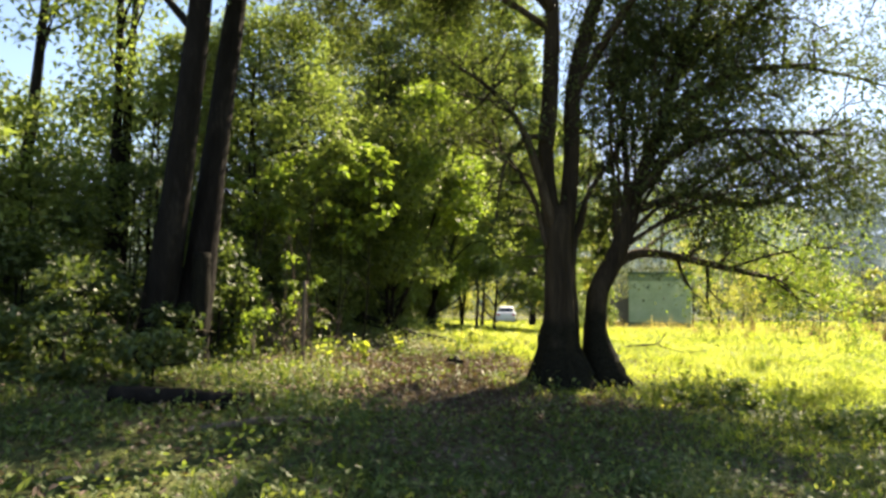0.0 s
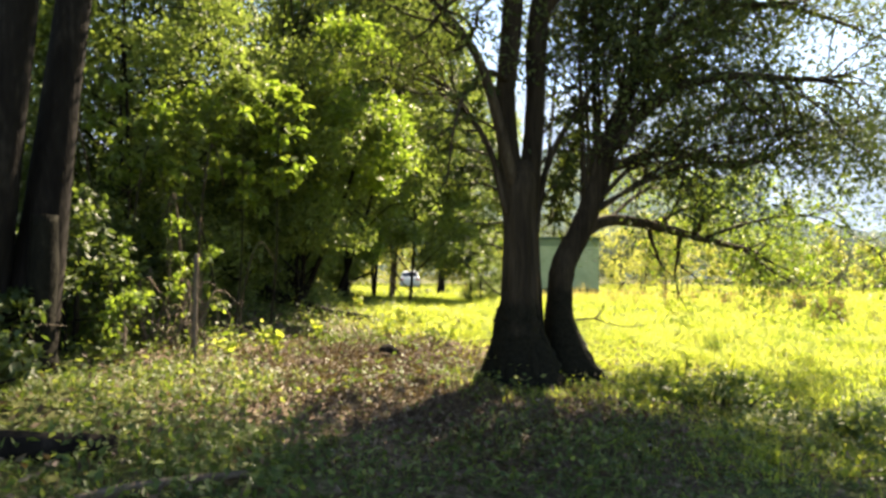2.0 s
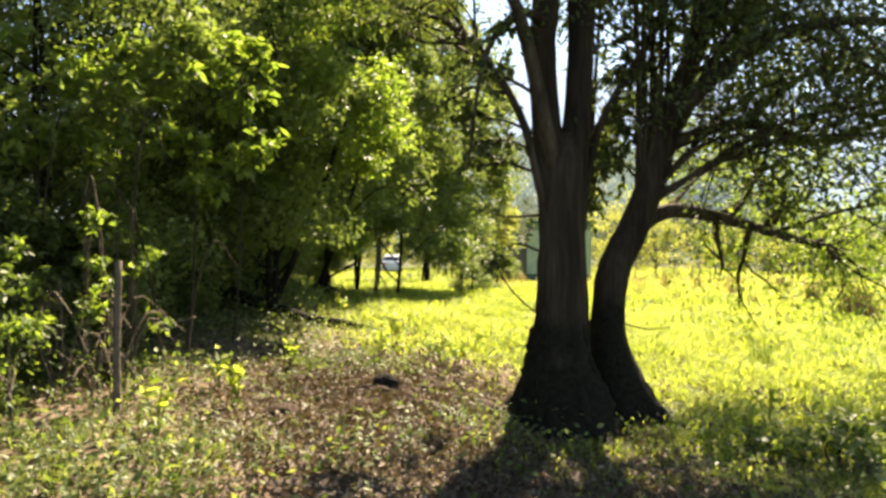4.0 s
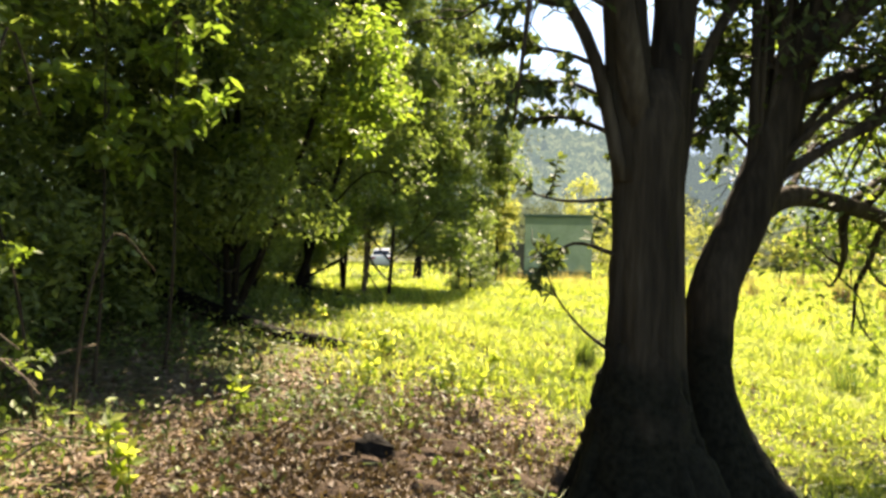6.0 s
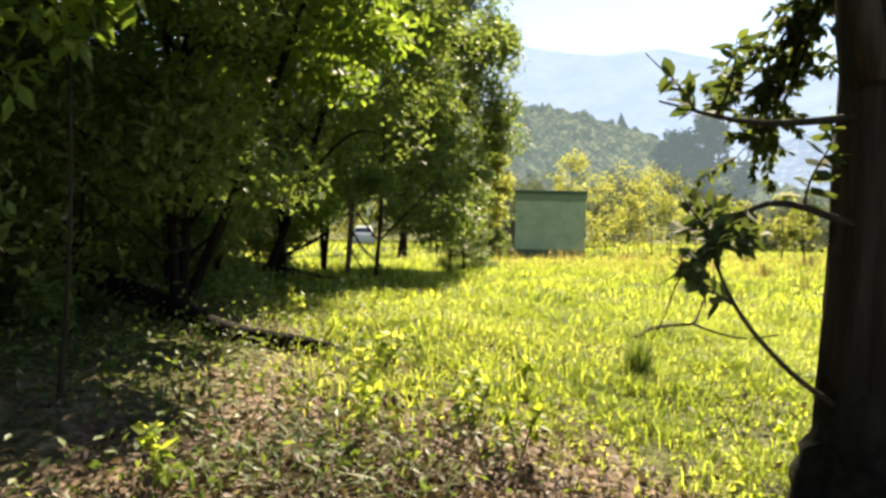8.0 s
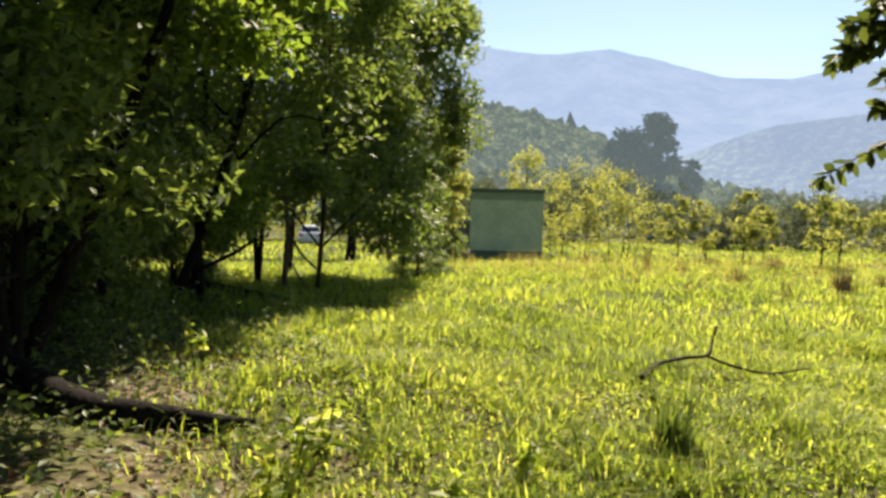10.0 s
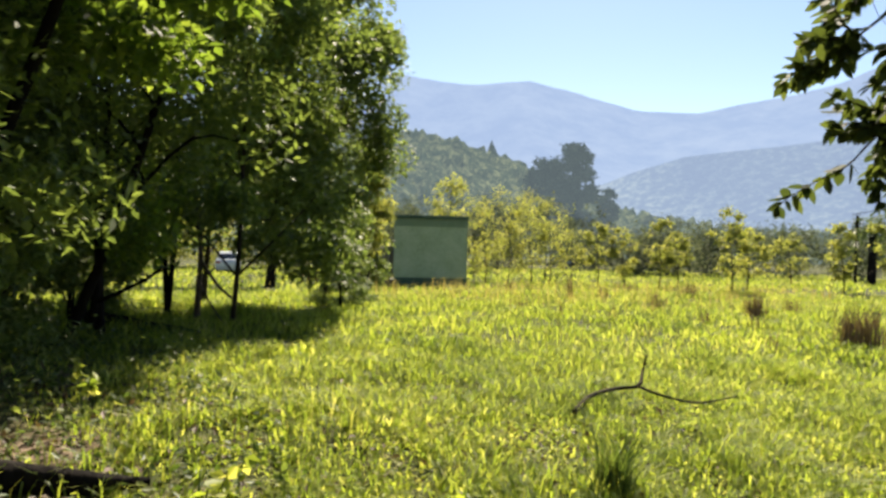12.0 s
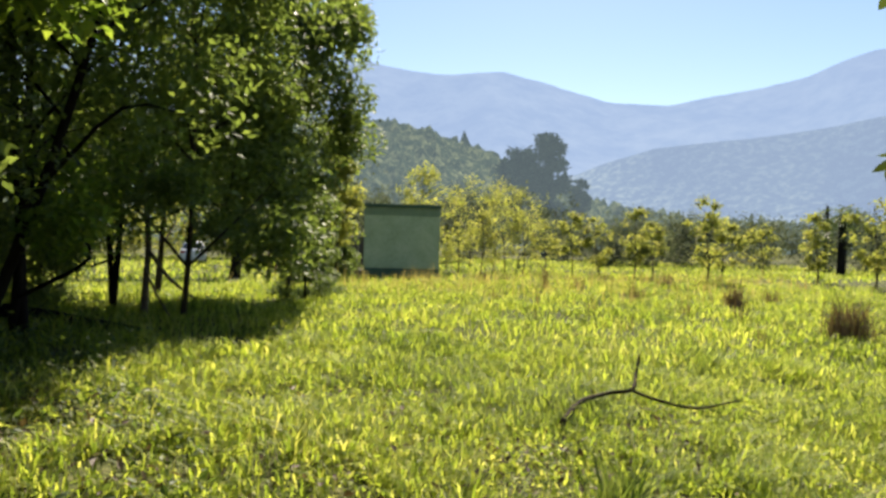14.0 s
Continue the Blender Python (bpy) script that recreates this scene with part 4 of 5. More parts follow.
# ---- grass and weeds ----
def blades(name, xs, ys, length, width, mat, label, category, rng, bend=0.5, lift=0.75):
    """Bent blades of grass, each three points wide and two joints long."""
    n = len(xs)
    z = ground_z(xs, ys) - 0.01
    P = np.stack([xs, ys, z], 1)
    a = rng.uniform(0, 2 * math.pi, n)
    out = np.stack([np.cos(a), np.sin(a), np.zeros(n)], 1)
    side = np.stack([-np.sin(a), np.cos(a), np.zeros(n)], 1)
    L = (length * rng.uniform(0.5, 1.25, n))[:, None]
    W = (width * rng.uniform(0.6, 1.3, n))[:, None] * 0.5
    b = (bend * rng.uniform(0.3, 1.5, n))[:, None]
    up = np.array([0, 0, 1.0])
    mid = P + L * 0.55 * (up * lift + out * b * 0.45)
    tip = P + L * (up * lift * (1 - 0.35 * b) + out * b)
    V = np.stack([P - side * W * 0.9, P + side * W * 0.9, mid + side * W * 0.85, tip, mid - side * W * 0.85], 1).reshape(-1, 3)
    base = np.arange(n, dtype=np.int32)[:, None] * 5
    quad = base + np.array([0, 1, 2, 4])
    tri = base + np.array([4, 2, 3])
    me = bpy.data.meshes.new(name)
    me.vertices.add(len(V))
    me.vertices.foreach_set("co", V.astype(np.float32).ravel())
    loops = np.concatenate([quad.ravel(), tri.ravel()]).astype(np.int32)
    me.loops.add(len(loops))
    me.loops.foreach_set("vertex_index", loops)
    me.polygons.add(2 * n)
    me.polygons.foreach_set("loop_start", np.concatenate([np.arange(n) * 4, 4 * n + np.arange(n) * 3]).astype(np.int32))
    me.polygons.foreach_set("loop_total", np.concatenate([np.full(n, 4), np.full(n, 3)]).astype(np.int32))
    me.update(calc_edges=True)
    me.materials.append(mat)
    return tagged(new(name, me), label, category, kind="stuff")


def scatter(rng, n, x0, x1, y0, y1, tuft=0.0, per=1):
    m = n // per
    x, y = rng.uniform(x0, x1, m), rng.uniform(y0, y1, m)
    x, y = np.repeat(x, per), np.repeat(y, per)
    return x + rng.normal(size=len(x)) * tuft, y + rng.normal(size=len(y)) * tuft


def meadow_amount(x, y):
    """How grassy the ground is: 0 on the leaf-strewn soil and under the thicket, 1 on the open meadow."""
    open_side = smooth(0.0, 2.2, x - 0.9 + 0.5 * np.sin(y * 0.9) + 0.08 * (y - 9))
    ahead = smooth(10.7, 12.2, y + 0.25 * x) * smooth(-0.5, 1.1, x + 0.12 * (y - 13))
    return np.clip(np.maximum(open_side * smooth(3.0, 7.0, y + 0.55 * x), ahead), 0, 1)


def patchy(x, y, s=1.0):
    """Uneven growth, about 0 to 1, in patches of one to three metres."""
    return 0.5 + 0.22 * (np.sin(1.9 * s * x + 0.7 * y) + np.sin(2.3 * s * y - 1.1 * x + 1) + 0.8 * np.sin(4.1 * s * x - 3.3 * y + 2))


rng = np.random.default_rng(5)
def soft_field(rng, n, cx, cy, rx, ry, tuft, per):
    """Tufts spread over an oval field that thins out towards its rim."""
    m = n // per
    a, q = rng.uniform(0, 2 * math.pi, m), np.sqrt(rng.uniform(0, 1, m)) * (1 + 0.12 * rng.normal(size=m))
    x, y = np.repeat(cx + rx * q * np.cos(a), per), np.repeat(cy + ry * q * np.sin(a), per)
    return x + rng.normal(size=len(x)) * tuft, y + rng.normal(size=len(y)) * tuft


x, y = soft_field(rng, 448000, 4.0, 12.5, 7.0, 6.4, 0.04, 28)
tall = np.repeat(rng.uniform(0.5, 1.5, len(x) // 28), 28)
keep = rng.uniform(size=len(x)) < meadow_amount(x, y) * (0.45 + 0.6 * patchy(x, y)) * (0.2 + 1.2 * patchy(x + 7, y - 3, 3.7))
x, y, tall = x[keep], y[keep], tall[keep]
fine = smooth(13.5, 10.5, y) * smooth(6, 4, x)
blades("meadow_grass", x, y, (0.09 + 0.15 * patchy(x, y, 1.4)) * tall * (1 - 0.3 * fine), 0.0115 - 0.0025 * fine, M_GRASS, "lush yellow-green meadow grass in full sun", "grass", rng, 0.7, 0.8)
x, y = soft_field(rng, 100000, 9, 24, 15, 10, 0.1, 6)
keep = rng.uniform(size=len(x)) < smooth(15.5, 19, y + 0.1 * x + rng.normal(size=len(x)))
x, y = x[keep], y[keep]
blades("meadow_grass", x, y, 0.14 + 0.2 * patchy(x, y), 0.021, M_GRASS, "lush yellow-green meadow grass farther out", "grass", rng, 0.6)
x, y = soft_field(rng, 42000, 18, 52, 42, 22, 0.2, 6)
blades("meadow_grass", x, y, 0.34, 0.06, M_GRASS, "far meadow grass in the sun", "grass", rng, 0.6)
x, y = soft_field(rng, 36000, 15, 11, 9, 10, 0.09, 6)
keep = rng.uniform(size=len(x)) < smooth(7, 10, x + rng.normal(size=len(x)))
x, y = x[keep], y[keep]
blades("meadow_grass", x, y, 0.24, 0.022, M_GRASS, "meadow grass beside the path", "grass", rng, 0.6)
x, y = soft_field(rng, 2600, 14.5, 29.5, 9.5, 6.0, 0.25, 6)
blades("dry_grass", x, y, 0.3 + 0.5 * rng.uniform(0, 1, len(x)) ** 2, 0.014, M_STRAW, "thin straw-coloured dry grass stalks across the meadow", "dry grass", rng, 0.25, 0.95)
x, y = soft_field(rng, 60000, 3.4, 12.8, 5.0, 4.6, 0.07, 10)
keep = rng.uniform(size=len(x)) < meadow_amount(x, y) * patchy(x - 2, y + 1, 1.7)
x, y = x[keep], y[keep]
V, F = leaves(np.stack([x, y, ground_z(x, y) + 0.02 + np.abs(rng.normal(size=len(x))) * 0.05], 1), 0.042, 0.016, rng, -0.25)
tagged(mesh_object("meadow_weeds", V, F, M_GRASS), "small broad-leaved weeds among the meadow grass", "weeds", kind="stuff")
# shaded weeds of the foreground
def bare_soil(x, y):
    """1 on the trampled soil beside and before the great tree, fading to 0."""
    return np.maximum(np.exp(-(((x - 0.15) / 1.1) ** 2 + ((y - 9.6) / 1.5) ** 2)), 0.85 * np.exp(-(((x - 1.0) / 1.5) ** 2 + ((y - 7.7) / 1.1) ** 2)))


x, y = soft_field(rng, 92000, 0, 5.0, 8.5, 6.5, 0.06, 8)
bare = bare_soil(x, y)
keep = (rng.uniform(size=len(x)) > 0.95 * bare) & (rng.uniform(size=len(x)) < 0.35 + 0.8 * patchy(x, y, 1.3)) & ((y < 9.5) | (x < 0.5))
x, y = x[keep], y[keep]
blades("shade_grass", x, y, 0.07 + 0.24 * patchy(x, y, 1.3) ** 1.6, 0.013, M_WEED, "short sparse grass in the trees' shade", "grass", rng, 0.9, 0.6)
x, y = soft_field(rng, 118000, -1.5, 8.5, 7.5, 11, 0.08, 12)
bare = bare_soil(x, y)
keep = (rng.uniform(size=len(x)) > 0.97 * bare) & ((x < 1.0) | (y < 9)) & (rng.uniform(size=len(x)) < 0.25 + 0.9 * patchy(x + 3, y, 1.2))
x, y = x[keep], y[keep]
V, F = leaves(np.stack([x, y, ground_z(x, y) + np.abs(rng.normal(size=len(x))) * (0.03 + 0.12 * patchy(x + 3, y, 1.2))], 1), 0.058, 0.03, rng, -0.1)
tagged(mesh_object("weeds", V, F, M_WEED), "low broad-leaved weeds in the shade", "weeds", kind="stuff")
x = np.concatenate([rng.normal(0.2, 0.7, 32000), rng.normal(1.0, 0.9, 16000)])
y = np.concatenate([rng.normal(9.4, 0.95, 32000), rng.normal(7.7, 0.7, 16000)])
V, F = leaves(np.stack([x, y, ground_z(x, y) + 0.012 + np.abs(rng.normal(size=len(x))) * 0.014], 1), 0.05, 0.022, rng, 0.0, 0.5)
V[:, 2] = np.maximum(V[:, 2], ground_z(V[:, 0], V[:, 1]) + 0.004)
tagged(mesh_object("leaf_litter", V, F, M_LITTER), "dry brown fallen leaves on bare soil", "leaf litter", kind="stuff")
x, y = rng.uniform(-6, 5, 15000), rng.uniform(0, 16, 15000)
V, F = leaves(np.stack([x, y, ground_z(x, y) + 0.015 + np.abs(rng.normal(size=len(x))) * 0.03], 1), 0.07, 0.035, rng, 0.0, 0.5)
tagged(mesh_object("leaf_litter", V, F, M_LITTER), "dry fallen leaves scattered among weeds", "leaf litter", kind="stuff")


# ---- young trees of the far meadow ----
def bearing(px_deg, d, x0=0.68, y0=10.36):
    return x0 + d * math.sin(radians(px_deg)), y0 + d * math.cos(radians(px_deg))


for i, (b, d, h, r) in enumerate([(26.6, 36, 3.7, 1.2), (28.5, 38, 4.0, 1.4), (30.5, 38, 3.9, 1.4), (32.0, 37, 3.5, 1.2), (36.0, 33, 2.9, 0.7), (38.2, 33, 2.7, 0.8), (40.9, 30, 2.9, 0.65), (42.4, 33, 2.5, 0.7), (46.5, 28, 3.1, 0.8), (47.5, 34, 2.5, 0.9), (54.1, 32, 2.8, 0.7), (57.7, 29, 3.2, 0.9), (59.5, 30, 3.0, 0.9), (50.5, 42, 2.8, 1.0), (33.8, 42, 3.0, 1.2), (25.6, 46, 5.2, 1.9), (27.6, 46, 5.5, 2.1), (29.6, 48, 5.7, 2.3), (31.6, 47, 5.2, 2.1), (62.5, 33, 3.4, 1.2)]):
    x, y = bearing(b, d)
    leafy_tree("young_tree", x, y, h * 1.08, r, 0.7, 850, 120 + i, "slender yellow-green young tree on the meadow", M_LEAF_YOUNG, M_BARK, (0.2, 0.09), 0.04, group="young trees on the meadow", clumps=24, lean=(0.2 * math.sin(i * 2.3), 0.1), column=i % 3 == 0)
x, y = bearing(23.6, 42)
leafy_tree("tree", x, y, 6.4, 1.6, 3.6, 900, 140, "thin light-green tree with an open crown behind the shed", M_LEAF_YOUNG, M_BARK, (0.26, 0.12), 0.07, clumps=26)
# These trees emit a grey-blue glow that stands for haze.
M_FAR_TREE = distant_material("far_tree_haze_glow", [(0.4, (0.015, 0.03, 0.02)), (0.62, (0.12, 0.15, 0.09))], (0.115, 0.155, 0.175), 0.34, 0.9)
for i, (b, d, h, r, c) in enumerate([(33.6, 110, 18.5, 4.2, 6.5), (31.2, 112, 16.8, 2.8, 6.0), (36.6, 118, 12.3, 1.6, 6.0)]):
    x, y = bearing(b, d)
    far_tree = leafy_tree("hazed_far_tree", x, y, h, r, 2.5, (13000, 6000, 2500)[i], 150 + i, "tall dark pine-like tree standing above far woods", M_FAR_TREE, M_FAR_TREE, (0.8, 0.45), 0.35, clumps=60, squash=0.7)
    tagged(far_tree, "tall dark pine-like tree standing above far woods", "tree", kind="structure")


def woods(name, places, mat, label, seed, leaf, per):
    """A belt of far trees: crowns of leafy clumps joined into one mass."""
    rng = np.random.default_rng(seed)
    C = []
    for x, y, h, r in places:
        g = float(ground_z(x, y))
        kn = 16
        K = np.stack([rng.normal(size=kn) * r * 0.4, rng.normal(size=kn) * r * 0.4, rng.uniform(0.15, 1.0, kn) * h], 1) + (x, y, g)
        c = K[rng.integers(0, kn, per)] + rng.normal(size=(per, 3)) * r * 0.17
        C.append(c)
    C = np.vstack(C)
    V, F = leaves(C, leaf, leaf * 0.6, rng, 0.2)
    return tagged(mesh_object(name, V, F, mat), label, "woods", kind="stuff")


rng = np.random.default_rng(35)
places = [(-4 + 0.62 * k + rng.uniform(-0.5, 0.5), 69 + rng.uniform(-2, 4), rng.uniform(3.6, 6.2), rng.uniform(1.4, 2.2)) for k in range(32)]
woods("far_hedge", places, M_LEAF_YOUNG, "sunlit yellow-green trees beyond the shaded clearing", 36, 0.3, 420)
rng = np.random.default_rng(33)
places = []
for k in range(190):
    b = rng.uniform(15, 75)
    d = rng.uniform(58, 120)
    x, y = bearing(b, d)
    places.append((x, y, rng.uniform(3.4, 6.0) * (d / 75) * (1.35 if b < 34 else 0.82), rng.uniform(2, 3.4)))
for k in range(36):
    x, y = bearing(rng.uniform(-70, 18), rng.uniform(45, 90))
    places.append((x, y, rng.uniform(8, 14), rng.uniform(3, 5)))
woods("far_woods", places, M_LEAF_WOODS, "belt of dull green woods behind the meadow", 34, 0.36, 460)


# ---- dead wood ----
def fallen_branch():
    ob = thing("fallen_branch", 4.45, 14.9, "forked bare dead branch lying on the grass", "branch")
    for name, pts in (("stick", [(3.6, 14.55, 0.4, 0.026), (3.98, 14.85, 0.45, 0.02), (4.35, 14.95, 0.47, 0.018), (4.54, 14.89, 0.5, 0.018), (4.72, 15.05, 0.6, 0.014), (4.8, 15.1, 0.74, 0.011)]),
                      ("side_stick", [(4.52, 14.89, 0.5, 0.015), (4.75, 14.8, 0.41, 0.013), (5.1, 14.7, 0.34, 0.011), (5.5, 14.62, 0.39, 0.008)])):
        s = Shape()
        s.tube(pts, 7, 0.12, 3)
        settle(s.make(name, M_BARK), ob)


fallen_branch()


def log(pts, label, seed, mat=None):
    x, y = pts[0][:2]
    ob = thing("fallen_log", x, y, label, "log")
    s = Shape()
    s.tube([(a, b, float(ground_z(a, b)) + h, r) for a, b, h, r in pts], 10, 0.14, seed)
    settle(s.make("bark", mat or M_BARK_DARK), ob)


log([(-2.5, 15.1, 0.6, 0.1), (-1.8, 14.55, 0.26, 0.11), (-1.05, 13.85, 0.1, 0.09), (-0.6, 13.42, 0.07, 0.075), (-0.25, 13.34, 0.06, 0.068), (0.02, 13.3, 0.05, 0.055), (0.3, 13.3, 0.04, 0.02)], "dark rotting log lying in the weeds", 5)
log([(-0.6, 20.0, 0.2, 0.08), (0.1, 19.7, 0.1, 0.08), (0.9, 19.3, 0.06, 0.06)], "dark fallen trunk lying in the trees' shade", 6)
log([(-2.75, 5.9, 0.06, 0.08), (-2.2, 6.0, 0.08, 0.09), (-1.6, 6.05, 0.05, 0.07)], "dark fallen log among shaded weeds", 8)
log([(-1.75, 5.25, 0.05, 0.02), (-1.3, 5.5, 0.07, 0.03), (-0.85, 5.75, 0.06, 0.022)], "pale fallen stick among leaves", 7, M_DEAD)


def stump():
    ob = thing("stump", -2.8, 8.0, "broken dark tree stump beside a pale sapling stem", "stump")
    g = float(ground_z(-2.8, 8.0))
    s = Shape()
    s.tube([(-2.8, 8.0, g - 0.1, 0.17), (-2.8, 8.0, g + 0.3, 0.12), (-2.78, 8.0, g + 0.9, 0.11), (-2.77, 8.0, 1.95, 0.1)], 11, 0.1, 8)
    settle(s.make("trunk", M_MOSS), ob)


stump()


def stake():
    ob = thing("stake", -1.77, 8.9, "thin weathered wooden stake standing in the grass", "stake")
    g = float(ground_z(-1.77, 8.9))
    s = Shape()
    s.tube([(-1.77, 8.9, g - 0.2, 0.028), (-1.77, 8.9, g + 0.5, 0.026), (-1.76, 8.9, g + 1.05, 0.022)], 7, 0.08, 9)
    settle(s.make("post", M_DEAD), ob)


stake()


def clod():
    ob = thing("stump", 0.17, 9.9, "low dark rotten stump among fallen leaves", "stump")
    g = float(ground_z(0.17, 9.9))
    s = Shape()
    s.tube([(0.17, 9.9, g - 0.1, 0.15), (0.17, 9.9, g + 0.05, 0.115), (0.18, 9.91, g + 0.11, 0.085), (0.19, 9.91, g + 0.14, 0.03)], 12, 0.35, 10)
    settle(s.make("wood", M_BARK_DARK), ob)


clod()


# ---- plants of the meadow ----
def tuft(x, y, height, count, label, mat, spread, seed, width=0.012, name="grass_tuft", category="grass"):
    """A clump of upright blades or stalks from one root."""
    rng = np.random.default_rng(seed)
    ob = thing(name, x, y, label, category)
    xs, ys = x + rng.normal(size=count) * spread, y + rng.normal(size=count) * spread
    m = blades("foliage", xs, ys, height, width, mat, "", "", rng, 0.35, 0.95)
    settle(m, ob)
    return ob


tuft(2.72, 12.85, 0.42, 170, "dark green tuft of tall grass in the meadow", M_WEED, 0.06, 300)
tuft(5.6, 12.4, 0.4, 90, "dark green tuft of tall grass in the meadow", M_WEED, 0.08, 301)
for i, (b, d, h, r, n) in enumerate([(48.4, 18.5, 0.65, 0.12, 220), (55.4, 13.6, 0.85, 0.13, 190), (56.6, 13.8, 0.9, 0.12, 170), (33.8, 21, 0.9, 0.06, 50), (33.2, 15.5, 0.9, 0.02, 10), (43.5, 24, 0.6, 0.12, 80), (41.0, 19, 0.55, 0.1, 70), (36.5, 22, 0.5, 0.12, 70), (30.5, 24, 0.5, 0.15, 80), (28.8, 26, 0.5, 0.15, 80), (38.5, 27, 0.5, 0.15, 80), (51.0, 20, 0.5, 0.15, 80), (33.0, 13.0, 0.7, 0.012, 6), (37.4, 14.5, 0.5, 0.05, 16), (44.8, 15.5, 0.5, 0.08, 20), (50.4, 12.0, 0.5, 0.07, 18), (40.2, 12.5, 0.42, 0.08, 14), (29.6, 17.0, 0.5, 0.1, 22), (58.6, 15.0, 0.6, 0.1, 30), (48.9, 15.0, 0.5, 0.08, 22)]):
    x, y = bearing(b, d)
    tuft(x, y, h, n, "reddish-brown dry shrub standing in the meadow grass" if i < 3 else "thin brown dry weed stalks in the meadow grass", M_DRY, r, 310 + i, 0.014, "dry_shrub" if i < 3 else "dry_weed", "shrub" if i < 3 else "weed")


def broad_weed(x, y, height, seed, n=11, leaf=0.085, mat=None):
    """A small plant: a stem with broad pointed leaves."""
    rng = np.random.default_rng(seed)
    ob = thing("weed_plant", x, y, "bright yellow-green broad-leaved weed in the grass", "weed", "broad-leaved weeds")
    g = float(ground_z(x, y))
    C = []
    for k in range(3):
        a = rng.uniform(0, 6.28)
        tx, ty = x + 0.12 * math.cos(a), y + 0.12 * math.sin(a)
        s = Shape()
        s.tube([(x, y, g - 0.02, 0.006), ((x + tx) / 2, (y + ty) / 2, g + height * 0.6, 0.005), (tx, ty, g + height, 0.003)], 5, 0, k, per=3)
        settle(s.make("stem", M_WEED), ob)
        for q in range(n):
            u = rng.uniform(0.35, 1)
            C.append((x + (tx - x) * u, y + (ty - y) * u, g + height * u))
    V, F = leaves(np.array(C), leaf, leaf * 0.55, rng, 0.05)
    settle(mesh_object("foliage", V, F, mat or M_GRASS), ob)


for i, (x, y, h) in enumerate([(0.44, 12.4, 0.3), (0.62, 12.7, 0.26), (1.1, 11.95, 0.2), (0.3, 12.1, 0.22), (-0.1, 14.6, 0.35), (1.6, 12.6, 0.2), (0.9, 11.4, 0.25), (0.2, 11.2, 0.3), (-0.6, 10.6, 0.3), (-1.2, 9.6, 0.35), (2.6, 10.8, 0.35), (3.4, 9.2, 0.4), (3.7, 8.8, 0.35), (3.0, 9.0, 0.3), (-1.4, 8.4, 0.4), (-1.0, 9.2, 0.3), (4.2, 8.6, 0.4), (1.0, 10.9, 0.3)]):
    broad_weed(x, y, h * (1.2 if i < 4 else 1), 400 + i, 15 if i < 4 else 11, 0.085)


def cane():
    ob = thing("cane", -1.9, 10.1, "thin pale dead cane caught in the thicket", "cane")
    s = Shape()
    s.tube([(-2.3, 10.0, 0.95, 0.008), (-1.9, 10.3, 1.02, 0.008), (-1.55, 10.6, 1.08, 0.006)], 6, 0, 1)
    settle(s.make("stick", M_DEAD), ob)


cane()


def vine(pts, seed):
    ob = thing("vine", pts[-1][0], pts[-1][1], "thin pale dead vine hanging in the thicket", "vine", "dead vines in the thicket")
    s = Shape()
    s.tube(pts, 5, 0, seed, per=4)
    settle(s.make("stalk", M_BARK), ob)


vine_rng = np.random.default_rng(77)
for k in range(11):
    vx, vy = vine_rng.uniform(-3.6, -1.5), vine_rng.uniform(9.4, 10.4)
    vg = float(ground_z(vx, vy))
    a, reach, tall = vine_rng.uniform(0, 6.28), vine_rng.uniform(0.2, 0.8), vine_rng.uniform(0.9, 2.4)
    vine([(vx + reach * math.cos(a), vy + 0.5 * reach * math.sin(a), vg + tall * 0.8, 0.006), (vx + 0.6 * reach * math.cos(a), vy, vg + tall, 0.008), (vx + 0.2 * reach * math.cos(a), vy, vg + 0.6 * tall, 0.01), (vx, vy, vg - 0.05, 0.012)], k)


def brush_pile(x, y, count, seed):
    """A tangle of thin dry sticks, each a part."""
    rng = np.random.default_rng(seed)
    ob = thing("brush_pile", x, y, "tangle of thin dry pale sticks under the bushes", "brush pile", "brush piles")
    for k in range(count):
        px, py = x + rng.normal() * 0.3, y + rng.normal() * 0.2
        g = float(ground_z(px, py))
        a, reach, tall = rng.uniform(0, 6.28), rng.uniform(0.2, 0.7), rng.uniform(0.15, 0.8)
        s = Shape()
        s.tube([(px, py, g, 0.008), (px + 0.5 * reach * math.cos(a), py + 0.3 * reach * math.sin(a), g + tall, 0.006), (px + reach * math.cos(a), py + 0.6 * reach * math.sin(a), g + tall * rng.uniform(0.3, 1.1), 0.003)], 4, 0, k, per=3, caps=False)
        settle(s.make("stick", M_DEAD), ob)


brush_pile(-2.05, 9.3, 30, 61)
brush_pile(-2.7, 9.7, 26, 62)
brush_pile(-3.4, 7.9, 20, 63)


def dead_limbs():
    """Broken limbs that lean from the tree's foot into the shaded grass."""
    for k, pts in enumerate([[(0.95, 21.9, 2.6, 0.05), (1.05, 21.8, 1.6, 0.045), (1.02, 21.7, 0.9, 0.05), (1.0, 21.7, 0.35, 0.06)], [(1.08, 21.7, 1.35, 0.03), (1.35, 21.9, 0.95, 0.026), (1.75, 22.2, 0.6, 0.016)], [(1.0, 21.6, 1.1, 0.02), (1.15, 21.0, 0.75, 0.016), (1.3, 20.4, 0.5, 0.01)]]):
        ob = thing("dead_limb", pts[-1][0], pts[-1][1], "broken dead limb leaning from a tree into grass", "branch")
        s = Shape()
        s.tube(pts, 7, 0.08, k)
        settle(s.make("wood", M_DEAD), ob)


dead_limbs()


